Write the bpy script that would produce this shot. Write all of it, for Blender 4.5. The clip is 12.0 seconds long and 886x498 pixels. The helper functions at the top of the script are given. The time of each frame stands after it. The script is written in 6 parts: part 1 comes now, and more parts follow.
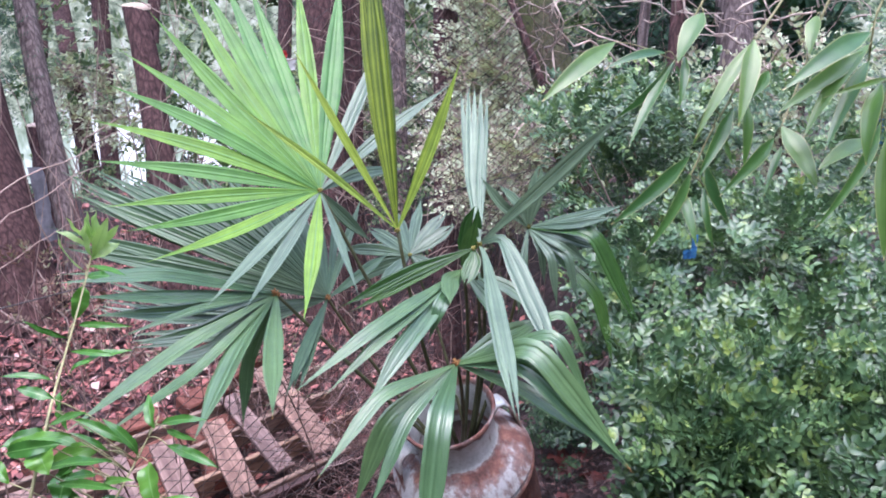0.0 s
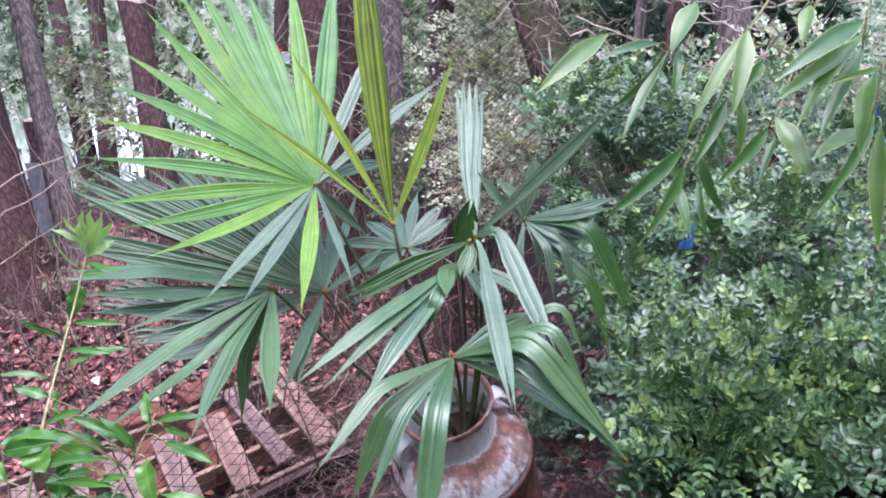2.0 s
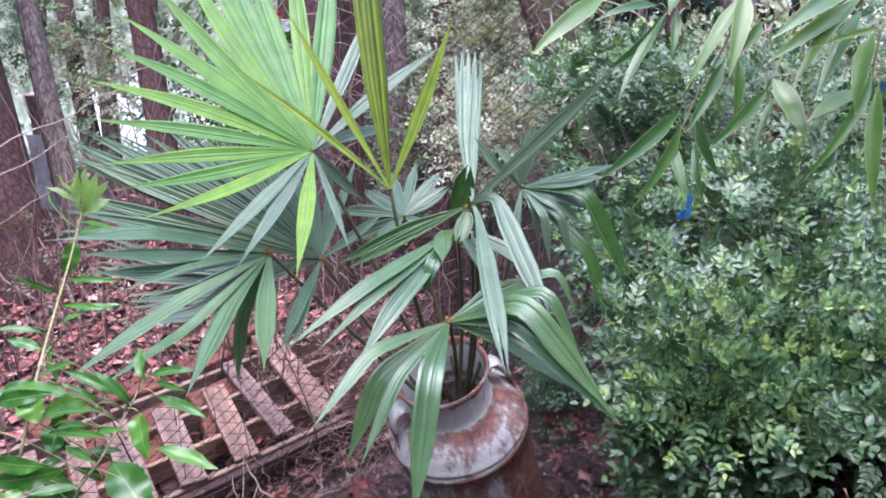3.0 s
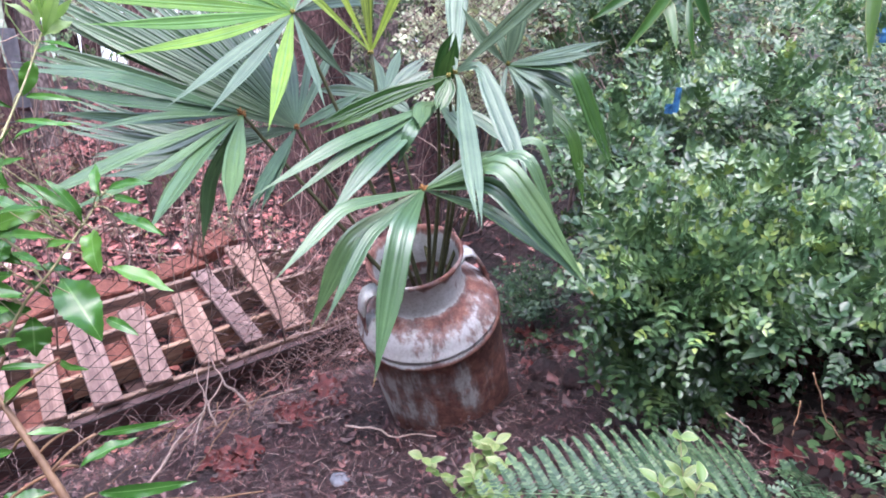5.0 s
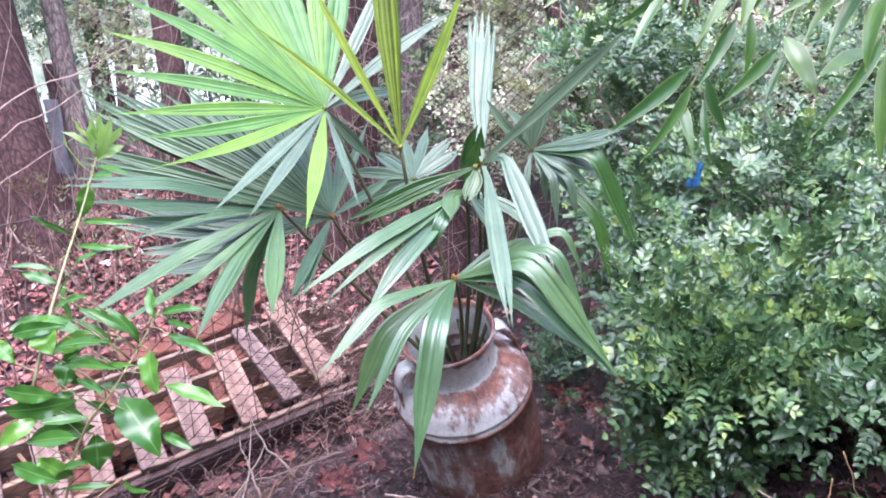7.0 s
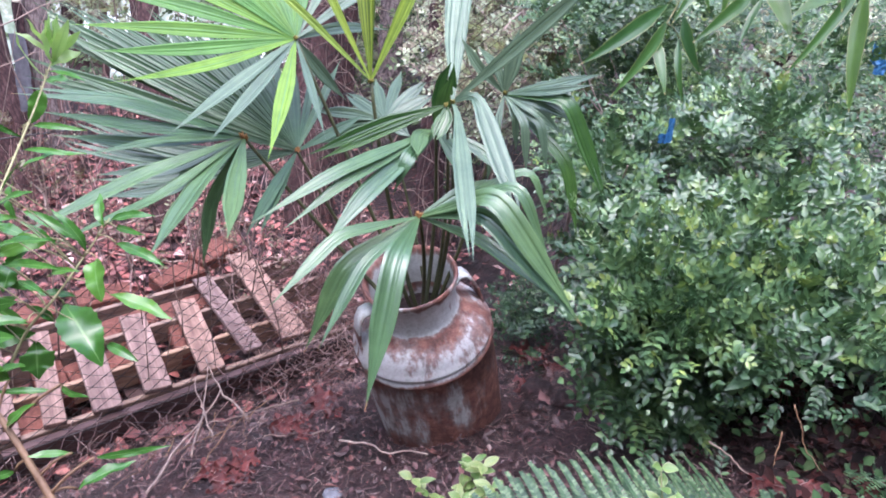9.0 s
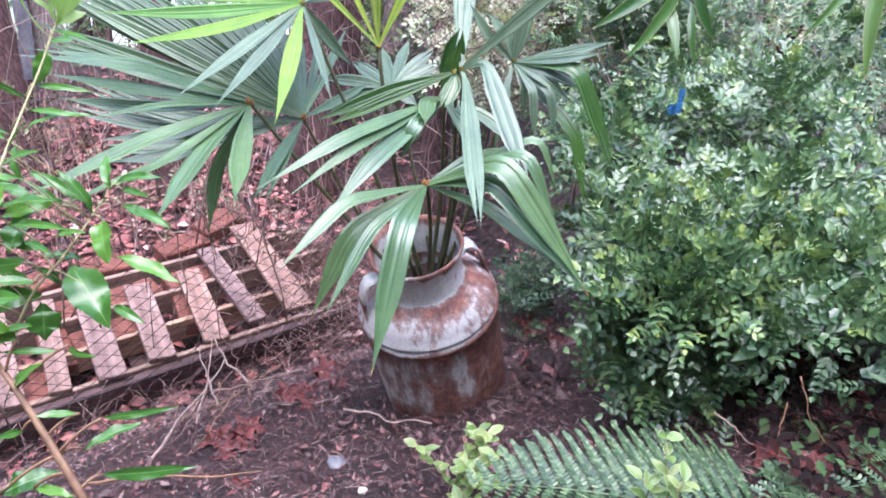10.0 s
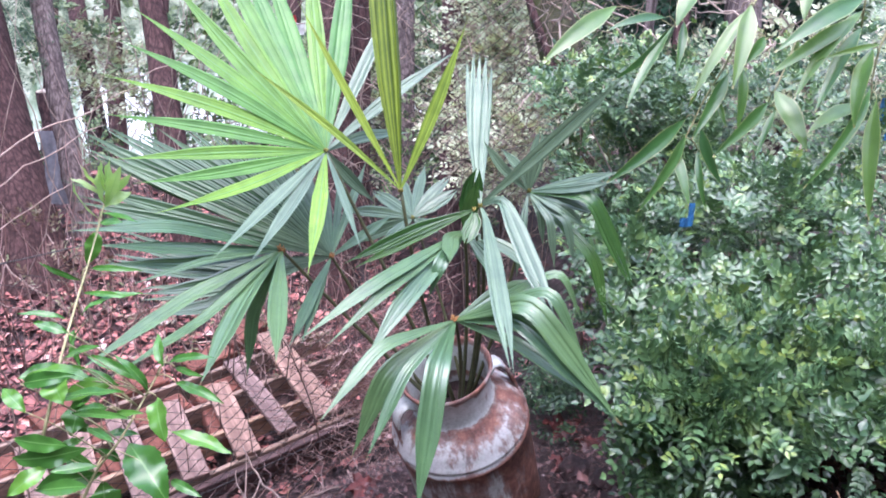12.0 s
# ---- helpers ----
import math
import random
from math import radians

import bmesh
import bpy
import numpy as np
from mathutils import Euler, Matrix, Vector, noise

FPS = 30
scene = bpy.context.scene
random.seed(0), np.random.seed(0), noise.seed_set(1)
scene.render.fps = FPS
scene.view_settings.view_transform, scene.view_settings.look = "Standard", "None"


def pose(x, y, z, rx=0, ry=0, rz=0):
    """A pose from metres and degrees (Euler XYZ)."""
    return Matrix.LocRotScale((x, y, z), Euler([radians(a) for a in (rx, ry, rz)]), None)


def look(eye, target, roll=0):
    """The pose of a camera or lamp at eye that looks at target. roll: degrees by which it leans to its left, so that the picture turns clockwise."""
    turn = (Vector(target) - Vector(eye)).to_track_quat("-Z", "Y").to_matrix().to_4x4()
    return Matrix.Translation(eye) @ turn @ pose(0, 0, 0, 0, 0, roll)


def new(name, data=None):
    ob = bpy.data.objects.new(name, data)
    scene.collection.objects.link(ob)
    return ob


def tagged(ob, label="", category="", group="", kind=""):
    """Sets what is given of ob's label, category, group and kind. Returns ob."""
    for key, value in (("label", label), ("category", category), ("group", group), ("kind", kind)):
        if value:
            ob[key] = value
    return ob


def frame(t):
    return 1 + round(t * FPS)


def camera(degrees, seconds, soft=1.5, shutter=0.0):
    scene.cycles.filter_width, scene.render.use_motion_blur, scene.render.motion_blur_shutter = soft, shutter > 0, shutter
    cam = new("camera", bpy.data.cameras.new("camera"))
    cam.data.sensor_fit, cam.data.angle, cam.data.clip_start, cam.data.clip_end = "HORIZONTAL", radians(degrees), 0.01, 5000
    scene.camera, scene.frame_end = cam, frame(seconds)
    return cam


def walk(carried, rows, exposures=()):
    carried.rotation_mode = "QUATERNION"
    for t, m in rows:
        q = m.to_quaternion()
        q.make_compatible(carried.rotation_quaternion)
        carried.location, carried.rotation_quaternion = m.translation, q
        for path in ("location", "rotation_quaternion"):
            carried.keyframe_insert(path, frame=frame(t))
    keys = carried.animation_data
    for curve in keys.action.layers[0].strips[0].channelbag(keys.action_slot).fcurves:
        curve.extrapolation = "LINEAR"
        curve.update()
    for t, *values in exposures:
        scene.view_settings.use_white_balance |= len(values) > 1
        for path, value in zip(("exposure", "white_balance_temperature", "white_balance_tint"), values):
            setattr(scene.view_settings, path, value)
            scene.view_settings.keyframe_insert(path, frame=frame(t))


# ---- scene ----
cam = camera(60.0, 12.0, soft=1.85)
METRES, EYE, TILT, LEAN, TURN = 0.64, 1.43, -22.0, 0.0, 0.0
ROWS = [
    (0.0, 0.0, 0.0, 0.0, 0.0, 0.0, -0.0),
    (0.5, 0.0018, 0.0022, 0.0038, -0.02, -0.35, 0.31),
    (1.0, 0.0085, 0.0082, 0.0028, -0.3, -0.47, 0.28),
    (1.5, 0.0024, 0.0004, 0.0021, 0.2, -0.4, 0.02),
    (2.0, 0.0133, -0.0003, 0.0096, 0.02, -0.75, 0.6),
    (2.5, 0.0134, 0.0036, -0.0026, -0.0, -1.52, 0.62),
    (4.5, 0.0488, 0.0089, -0.2089, -0.5, -2.11, -2.75),
    (5.0, 0.0598, 0.0515, -0.3143, -0.86, -4.82, -3.28),
    (5.5, 0.0629, 0.0231, -0.236, -0.53, -4.04, -2.84),
    (6.0, 0.0486, -0.0157, -0.1694, 0.67, -2.57, -2.7),
    (6.5, 0.056, -0.0307, -0.1318, 1.14, -3.01, -0.96),
    (7.0, 0.0471, -0.0246, -0.1203, 1.24, -3.18, -1.31),
    (9.0, 0.0791, 0.0024, -0.24, -0.56, -4.67, -4.49),
    (9.5, 0.0719, 0.0085, -0.2699, -0.29, -6.35, -5.01),
    (10.0, 0.0695, 0.0109, -0.2652, -0.31, -6.44, -5.05),
    (10.5, 0.056, -0.0064, -0.2265, -0.15, -5.47, -4.93),
    (11.0, 0.0415, -0.047, -0.1279, -0.16, -2.93, -2.33),
    (11.5, 0.0327, -0.0445, -0.1045, -0.33, -2.06, -1.91),
    (12.0, 0.0129, -0.0641, -0.0631, 0.39, -1.45, -1.32),
]
BETWEEN = [
    (2.7, look((0.014, -0.003, 1.417), (0.005, 1.828, 0.612), -0.7)),
    (4.3, look((0.032, -0.040, 1.333), (0.057, 1.778, 0.501), 3.1)),
    (7.2, look((0.029, -0.043, 1.369), (-0.006, 1.773, 0.532), 1.0)),
    (8.8, look((0.047, -0.052, 1.311), (0.058, 1.740, 0.423), 3.4)),
]
walk(cam, sorted([(t, pose(0, 0, EYE, TILT, LEAN, TURN) @ pose(METRES * x, METRES * y, METRES * z, 90 + pitch, roll, yaw)) for t, x, y, z, yaw, pitch, roll in ROWS] + BETWEEN, key=lambda row: row[0]),
     exposures=[(0.0, 1.55, 5550, 20), (2.5, 1.53, 5550, 20), (4.5, 1.83, 5670, 20), (5.0, 1.86, 5670, 20), (5.5, 2.02, 5620, 20), (6.5, 2.03, 5600, 20), (7.0, 2.03, 5600, 20), (9.0, 1.77, 5580, 20), (9.5, 1.92, 5620, 20), (10.5, 2.03, 5620, 20), (11.5, 1.99, 5550, 20), (12.0, 1.86, 5540, 20)])

# ---- light ----
world = bpy.data.worlds.new("overcast_sky")
scene.world = world
world.use_nodes = True
wn = world.node_tree.nodes
sky = wn.new("ShaderNodeTexSky")
sky.sky_type = "NISHITA"
sky.sun_disc = False
sky.sun_elevation, sky.sun_rotation = radians(80), radians(180)
sky.air_density, sky.dust_density, sky.ozone_density = 1.5, 5.0, 2.5
wn["Background"].inputs["Strength"].default_value = 0.15
world.node_tree.links.new(sky.outputs["Color"], wn["Background"].inputs["Color"])
sun_data = bpy.data.lights.new("soft_sun", "SUN")
sun_data.energy, sun_data.angle, sun_data.color = 1.3, radians(80), (1.0, 0.98, 0.96)
sun_lamp = new("soft_sun", sun_data)
sun_lamp.matrix_world = look((-0.4, 0.2, 7.0), (0.2, 1.5, 0.5))


# ---- materials ----
def material(name, rough=0.6, spec=0.5, metal=0.0):
    m = bpy.data.materials.new(name)
    m.use_nodes = True
    b = m.node_tree.nodes["Principled BSDF"]
    b.inputs["Roughness"].default_value = rough
    b.inputs["Specular IOR Level"].default_value = spec
    b.inputs["Metallic"].default_value = metal
    return m, m.node_tree.nodes, m.node_tree.links, b


def ramp(nodes, links, fac, stops):
    r = nodes.new("ShaderNodeValToRGB")
    el = r.color_ramp.elements
    while len(el) < len(stops):
        el.new(0.5)
    for e, (p, c) in zip(el, stops):
        e.position, e.color = p, (*c, 1)
    links.new(fac, r.inputs["Fac"])
    return r.outputs["Color"]


def noise_tex(nodes, links, scale, detail=4.0, rough=0.55, vec=None):
    n = nodes.new("ShaderNodeTexNoise")
    n.inputs["Scale"].default_value, n.inputs["Detail"].default_value, n.inputs["Roughness"].default_value = scale, detail, rough
    if vec is not None:
        links.new(vec, n.inputs["Vector"])
    return n.outputs["Fac"]


def mix(nodes, links, fac, a, b, blend="MIX"):
    n = nodes.new("ShaderNodeMix")
    n.data_type, n.blend_type = "RGBA", blend
    for sock, v in ((n.inputs["Factor"], fac), (n.inputs["A"], a), (n.inputs["B"], b)):
        if isinstance(v, (int, float)):
            sock.default_value = v
        elif isinstance(v, tuple):
            sock.default_value = (*v, 1)
        else:
            links.new(v, sock)
    return n.outputs["Result"]


def bump(nodes, links, bsdf, height, strength=0.4, dist=0.01):
    n = nodes.new("ShaderNodeBump")
    n.inputs["Strength"].default_value, n.inputs["Distance"].default_value = strength, dist
    links.new(height, n.inputs["Height"])
    links.new(n.outputs["Normal"], bsdf.inputs["Normal"])


def where(nodes):
    return nodes.new("ShaderNodeTexCoord").outputs["Object"]


def leaf_material(name, stops, rough=0.38, spec=0.5, thin=0.3, ribs=0.0, margin=None, island=True, tip=None, vein=None, stripes=0.8, shoots=0.0):
    """A leaf: colour by piece and by stain, light passing through, fine ribs along the blade."""
    m, n, l, b = material(name, rough, spec)
    if island:
        rnd = n.new("ShaderNodeNewGeometry").outputs["Random Per Island"]
    else:
        rnd = n.new("ShaderNodeObjectInfo").outputs["Random"]
    if island and shoots:
        age = n.new("ShaderNodeMapRange")
        age.inputs["From Min"].default_value, age.inputs["From Max"].default_value = 0.30, 0.70
        l.new(noise_tex(n, l, 17, 2, 0.5, where(n)), age.inputs["Value"])
        rnd = mix(n, l, shoots, rnd, age.outputs["Result"])
    col = ramp(n, l, rnd, stops)
    stain = noise_tex(n, l, 22, 3, 0.6, where(n))
    col = mix(n, l, 0.55, col, ramp(n, l, stain, [(0.3, (0.55, 0.6, 0.55)), (0.7, (1.25, 1.2, 1.1))]), "MULTIPLY")
    uv = n.new("ShaderNodeUVMap")
    sep = n.new("ShaderNodeSeparateXYZ")
    l.new(uv.outputs["UV"], sep.inputs["Vector"])
    if ribs and stripes:
        st = n.new("ShaderNodeMath")
        st.operation = "MULTIPLY"
        st.inputs[1].default_value = ribs * 0.16
        l.new(sep.outputs["X"], st.inputs[0])
        line = n.new("ShaderNodeTexNoise")
        line.noise_dimensions = "1D"
        line.inputs["Scale"].default_value, line.inputs["Detail"].default_value = 1.0, 3.0
        shift = n.new("ShaderNodeMath")
        shift.operation = "MULTIPLY_ADD"
        shift.inputs[1].default_value = 40.0
        l.new(n.new("ShaderNodeObjectInfo").outputs["Random"], shift.inputs[0])
        l.new(st.outputs[0], shift.inputs[2])
        l.new(shift.outputs[0], line.inputs["W"])
        col = mix(n, l, stripes, col, ramp(n, l, line.outputs["Fac"], [(0.34, (0.50, 0.55, 0.55)), (0.5, (0.95, 0.95, 0.95)), (0.64, (1.7, 1.55, 1.5))]), "MULTIPLY")
    if margin:
        off = n.new("ShaderNodeMath")
        off.operation = "PINGPONG"
        off.inputs[1].default_value = 0.5
        l.new(sep.outputs["X"], off.inputs[0])
        edge = ramp(n, l, off.outputs[0], [(0.0, (1, 1, 1)), (0.09, (0, 0, 0))])
        col = mix(n, l, edge, col, margin)
    if vein:
        off = n.new("ShaderNodeMath")
        off.operation = "PINGPONG"
        off.inputs[1].default_value = 0.5
        l.new(sep.outputs["X"], off.inputs[0])
        mid = ramp(n, l, off.outputs[0], [(0.455, (0, 0, 0)), (0.49, (1, 1, 1))])
        col = mix(n, l, mid, col, vein)
    if tip:
        col = mix(n, l, ramp(n, l, sep.outputs["Y"], [(0.955, (0, 0, 0)), (0.99, (1, 1, 1))]), col, tip)
    l.new(col, b.inputs["Base Color"])
    if ribs:
        wv = n.new("ShaderNodeMath")
        wv.operation = "SINE"
        mul = n.new("ShaderNodeMath")
        mul.operation = "MULTIPLY"
        mul.inputs[1].default_value = ribs
        l.new(sep.outputs["X"], mul.inputs[0])
        l.new(mul.outputs[0], wv.inputs[0])
        bump(n, l, b, wv.outputs[0], min(0.3, 12.0 / ribs), 0.0015)
    else:
        bump(n, l, b, noise_tex(n, l, 300, 3, 0.6, where(n)), 0.15, 0.002)
    tr = n.new("ShaderNodeBsdfTranslucent")
    l.new(mix(n, l, 1.0, col, (1.25, 1.3, 0.7), "MULTIPLY"), tr.inputs["Color"])
    ms = n.new("ShaderNodeMixShader")
    ms.inputs[0].default_value = thin
    l.new(b.outputs[0], ms.inputs[1])
    l.new(tr.outputs[0], ms.inputs[2])
    l.new(ms.outputs[0], n["Material Output"].inputs["Surface"])
    return m


def bark_material(name, dark, light, moss=None, scale=30):
    m, n, l, b = material(name, 0.9, 0.25)
    tc = where(n)
    mp = n.new("ShaderNodeMapping")
    mp.inputs["Scale"].default_value = (1, 1, 0.09)
    l.new(tc, mp.inputs["Vector"])
    vo = n.new("ShaderNodeTexVoronoi")
    vo.inputs["Scale"].default_value = scale
    vo.feature = "DISTANCE_TO_EDGE"
    l.new(mp.outputs["Vector"], vo.inputs["Vector"])
    fine = noise_tex(n, l, scale * 2.5, 6, 0.65, mp.outputs["Vector"])
    col = ramp(n, l, fine, [(0.3, dark), (0.7, light)])
    col = mix(n, l, ramp(n, l, vo.outputs["Distance"], [(0.0, (0.6, 0.6, 0.6)), (0.16, (0, 0, 0))]), col, tuple(c * 0.6 for c in dark))
    if moss:
        col = mix(n, l, ramp(n, l, noise_tex(n, l, 5, 5, 0.6, tc), [(0.42, (0, 0, 0)), (0.62, (0.8, 0.8, 0.8))]), col, moss)
    l.new(col, b.inputs["Base Color"])
    bump(n, l, b, fine, 0.8, 0.02)
    return m


def wood_material(name, dark, light, grain=(2, 60, 60)):
    m, n, l, b = material(name, 0.8, 0.3)
    mp = n.new("ShaderNodeMapping")
    mp.inputs["Scale"].default_value = grain
    l.new(where(n), mp.inputs["Vector"])
    g = noise_tex(n, l, 1.0, 6, 0.6, mp.outputs["Vector"])
    col = ramp(n, l, g, [(0.3, dark), (0.68, light)])
    rnd = n.new("ShaderNodeObjectInfo").outputs["Random"]
    col = mix(n, l, 0.7, col, ramp(n, l, rnd, [(0.0, (0.75, 0.75, 0.82)), (0.5, (1, 0.95, 0.92)), (1.0, (1.2, 1.05, 0.9))]), "MULTIPLY")
    blot = noise_tex(n, l, 14, 4, 0.6, where(n))
    col = mix(n, l, 0.6, col, ramp(n, l, blot, [(0.32, (0.45, 0.42, 0.42)), (0.6, (1, 1, 1))]), "MULTIPLY")
    l.new(col, b.inputs["Base Color"])
    bump(n, l, b, g, 0.35, 0.004)
    return m


def mottled(name, stops, scale=30, rough=0.9, spec=0.3, relief=0.5, island=None, detail=6, dist=0.01, patchy=0.4):
    """Noise-coloured surface; island: colours by joined piece instead."""
    m, n, l, b = material(name, rough, spec)
    f = noise_tex(n, l, scale, detail, 0.65, where(n))
    if island:
        col = ramp(n, l, n.new("ShaderNodeNewGeometry").outputs["Random Per Island"], stops)
        col = mix(n, l, 0.6, col, ramp(n, l, f, [(0.3, (0.5, 0.5, 0.5)), (0.7, (1.25, 1.2, 1.2))]), "MULTIPLY")
    else:
        col = ramp(n, l, f, stops)
        big = noise_tex(n, l, scale * 0.12, 3, 0.5, where(n))
        col = mix(n, l, patchy, col, ramp(n, l, big, [(0.35, (0.45, 0.46, 0.48)), (0.65, (1.3, 1.2, 1.15))]), "MULTIPLY")
    l.new(col, b.inputs["Base Color"])
    bump(n, l, b, f, relief, dist)
    return m


M_PALM_YOUNG = leaf_material("young_palm_leaf", [(0.0, (0.085, 0.22, 0.06)), (0.5, (0.125, 0.265, 0.045)), (1.0, (0.19, 0.32, 0.03))], 0.36, 0.4, 0.18, ribs=30, island=False, vein=(0.13, 0.27, 0.08), stripes=0.15)
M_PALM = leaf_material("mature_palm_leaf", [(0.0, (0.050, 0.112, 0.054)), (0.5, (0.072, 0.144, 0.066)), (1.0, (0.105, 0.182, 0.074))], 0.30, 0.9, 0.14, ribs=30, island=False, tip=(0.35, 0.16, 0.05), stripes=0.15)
# rich green of half-open blades, also a shaded colour for the hanging ones
M_PALM_MID = leaf_material("half_open_and_shaded_palm_leaf", [(0.0, (0.028, 0.080, 0.022)), (1.0, (0.058, 0.125, 0.030))], 0.26, 0.6, 0.10, ribs=30, island=False, stripes=0.3)
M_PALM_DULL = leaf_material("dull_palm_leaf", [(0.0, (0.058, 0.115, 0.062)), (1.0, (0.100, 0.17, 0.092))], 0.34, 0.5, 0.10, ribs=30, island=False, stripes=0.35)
# grey-green leaves; on the young leaf's blades it also paints sheen and shade
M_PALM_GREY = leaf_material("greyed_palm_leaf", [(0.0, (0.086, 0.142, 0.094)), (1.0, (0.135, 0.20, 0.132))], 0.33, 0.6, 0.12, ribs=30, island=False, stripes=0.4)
# full stripes paint the shade between the spear's pleats over its yellow-green
M_SPEAR = leaf_material("palm_spear", [(0.0, (0.09, 0.145, 0.015)), (1.0, (0.16, 0.225, 0.022))], 0.42, 0.5, 0.2, ribs=26, island=False, stripes=1.0)
M_SPEAR_BLADE = leaf_material("loosened_spear_blade", [(0.0, (0.22, 0.33, 0.05)), (1.0, (0.30, 0.40, 0.06))], 0.42, 0.5, 0.2, ribs=26, island=False, stripes=0.5)
M_HUB = mottled("palm_hub_fibre", [(0.3, (0.16, 0.07, 0.025)), (0.7, (0.42, 0.22, 0.08))], 220, 0.85)
M_HUB_PALE = mottled("young_hub_fibre", [(0.3, (0.16, 0.13, 0.03)), (0.7, (0.36, 0.33, 0.09))], 220, 0.8)
M_PETIOLE = mottled("palm_petiole", [(0.3, (0.045, 0.055, 0.025)), (0.7, (0.11, 0.11, 0.05))], 60, 0.5, 0.4, 0.2)
M_BOX = leaf_material("box_leaf", [(0.0, (0.022, 0.050, 0.024)), (0.35, (0.050, 0.102, 0.046)), (0.65, (0.105, 0.185, 0.078)), (0.85, (0.17, 0.255, 0.09)), (1.0, (0.24, 0.31, 0.085))], 0.29, 0.66, 0.10, shoots=0.6)
M_BOX_YOUNG = leaf_material("young_box_leaf", [(0.0, (0.10, 0.19, 0.07)), (0.6, (0.17, 0.26, 0.08)), (1.0, (0.28, 0.35, 0.09))], 0.3, 0.7, 0.15)
# these two carry the shade below the bush in their dark colours
M_CREEPER_SHADED = leaf_material("shaded_creeper_leaf", [(0.0, (0.014, 0.034, 0.016)), (0.6, (0.034, 0.072, 0.032)), (1.0, (0.07, 0.125, 0.05))], 0.42, 0.4, 0.06)
M_DEAD_SHADED = leaf_material("shaded_dead_leaf", [(0.0, (0.008, 0.006, 0.006)), (0.5, (0.018, 0.009, 0.009)), (0.8, (0.034, 0.012, 0.011)), (0.88, (0.04, 0.075, 0.03)), (1.0, (0.06, 0.11, 0.045))], 0.85, 0.12, 0.02)
M_SHRUB = leaf_material("far_shrub_leaf", [(0.0, (0.035, 0.065, 0.032)), (0.6, (0.105, 0.16, 0.07)), (1.0, (0.28, 0.33, 0.18))], 0.5, 0.4, 0.25)
M_DRY = leaf_material("dry_undergrowth_leaf", [(0.0, (0.20, 0.16, 0.14)), (0.35, (0.43, 0.38, 0.32)), (0.6, (0.47, 0.53, 0.37)), (1.0, (0.70, 0.74, 0.60))], 0.6, 0.3, 0.25)
M_DRY_LOW = leaf_material("dry_ground_leaf", [(0.0, (0.10, 0.06, 0.055)), (0.5, (0.22, 0.14, 0.12)), (0.8, (0.20, 0.22, 0.13)), (1.0, (0.40, 0.34, 0.29))], 0.7, 0.2, 0.15)
M_CONIFER = leaf_material("conifer_needle", [(0.0, (0.015, 0.05, 0.03)), (1.0, (0.05, 0.11, 0.06))], 0.5, 0.4, 0.15)
M_BAMBOO = leaf_material("bamboo_leaf", [(0.0, (0.045, 0.12, 0.035)), (0.6, (0.075, 0.17, 0.04)), (1.0, (0.12, 0.205, 0.045))], 0.28, 0.7, 0.25, ribs=150, margin=(0.28, 0.31, 0.13), island=False, tip=(0.45, 0.38, 0.2), stripes=0.10)
M_LAUREL = leaf_material("sapling_leaf", [(0.0, (0.045, 0.135, 0.026)), (0.6, (0.07, 0.19, 0.034)), (1.0, (0.13, 0.28, 0.045))], 0.22, 0.6, 0.20, island=False, vein=(0.14, 0.28, 0.08))
M_LAUREL_YOUNG = leaf_material("young_sapling_leaf", [(0.0, (0.32, 0.48, 0.18)), (1.0, (0.42, 0.56, 0.25))], 0.36, 0.5, 0.45, island=False, vein=(0.26, 0.42, 0.16))
M_FERN = leaf_material("fern_leaf", [(0.0, (0.026, 0.060, 0.027)), (0.6, (0.062, 0.115, 0.052)), (1.0, (0.15, 0.21, 0.11))], 0.32, 0.6, 0.12)
M_VARIEGATED = leaf_material("variegated_leaf", [(0.0, (0.14, 0.24, 0.07)), (0.6, (0.21, 0.30, 0.10)), (1.0, (0.31, 0.37, 0.15))], 0.35, 0.5, 0.3, island=False, margin=(0.45, 0.47, 0.27), vein=(0.12, 0.24, 0.07))
M_STEM_GREEN = mottled("green_stem", [(0.3, (0.20, 0.20, 0.09)), (0.7, (0.40, 0.37, 0.20))], 60, 0.6, 0.4, 0.2)
M_STEM_BROWN = mottled("brown_stem", [(0.3, (0.16, 0.085, 0.05)), (0.7, (0.30, 0.185, 0.11))], 60, 0.6, 0.4, 0.2)
M_TWIG = mottled("dry_twig", [(0.3, (0.19, 0.13, 0.11)), (0.7, (0.46, 0.35, 0.30))], 40, 0.85, 0.3, 0.3)
M_STRAW = mottled("dry_straw", [(0.0, (0.14, 0.07, 0.06)), (0.5, (0.36, 0.22, 0.20)), (1.0, (0.60, 0.44, 0.40))], 60, 0.85, 0.3, 0.3, island=True)
M_VINE = mottled("pale_bare_vine", [(0.3, (0.30, 0.22, 0.19)), (0.7, (0.58, 0.48, 0.42))], 40, 0.85, 0.3, 0.3)
M_SOIL = mottled("damp_leaf_soil", [(0.25, (0.019, 0.010, 0.011)), (0.5, (0.042, 0.020, 0.022)), (0.75, (0.115, 0.058, 0.060))], 60, 0.55, 0.5, 1.0, dist=0.02, patchy=0.9)
M_LITTER = mottled("dead_leaves", [(0.0, (0.028, 0.011, 0.011)), (0.45, (0.066, 0.030, 0.031)), (0.72, (0.125, 0.056, 0.054)), (0.88, (0.21, 0.085, 0.075)), (0.97, (0.20, 0.11, 0.10)), (1.0, (0.32, 0.22, 0.20))], 60, 0.38, 0.5, 0.4, island=True)
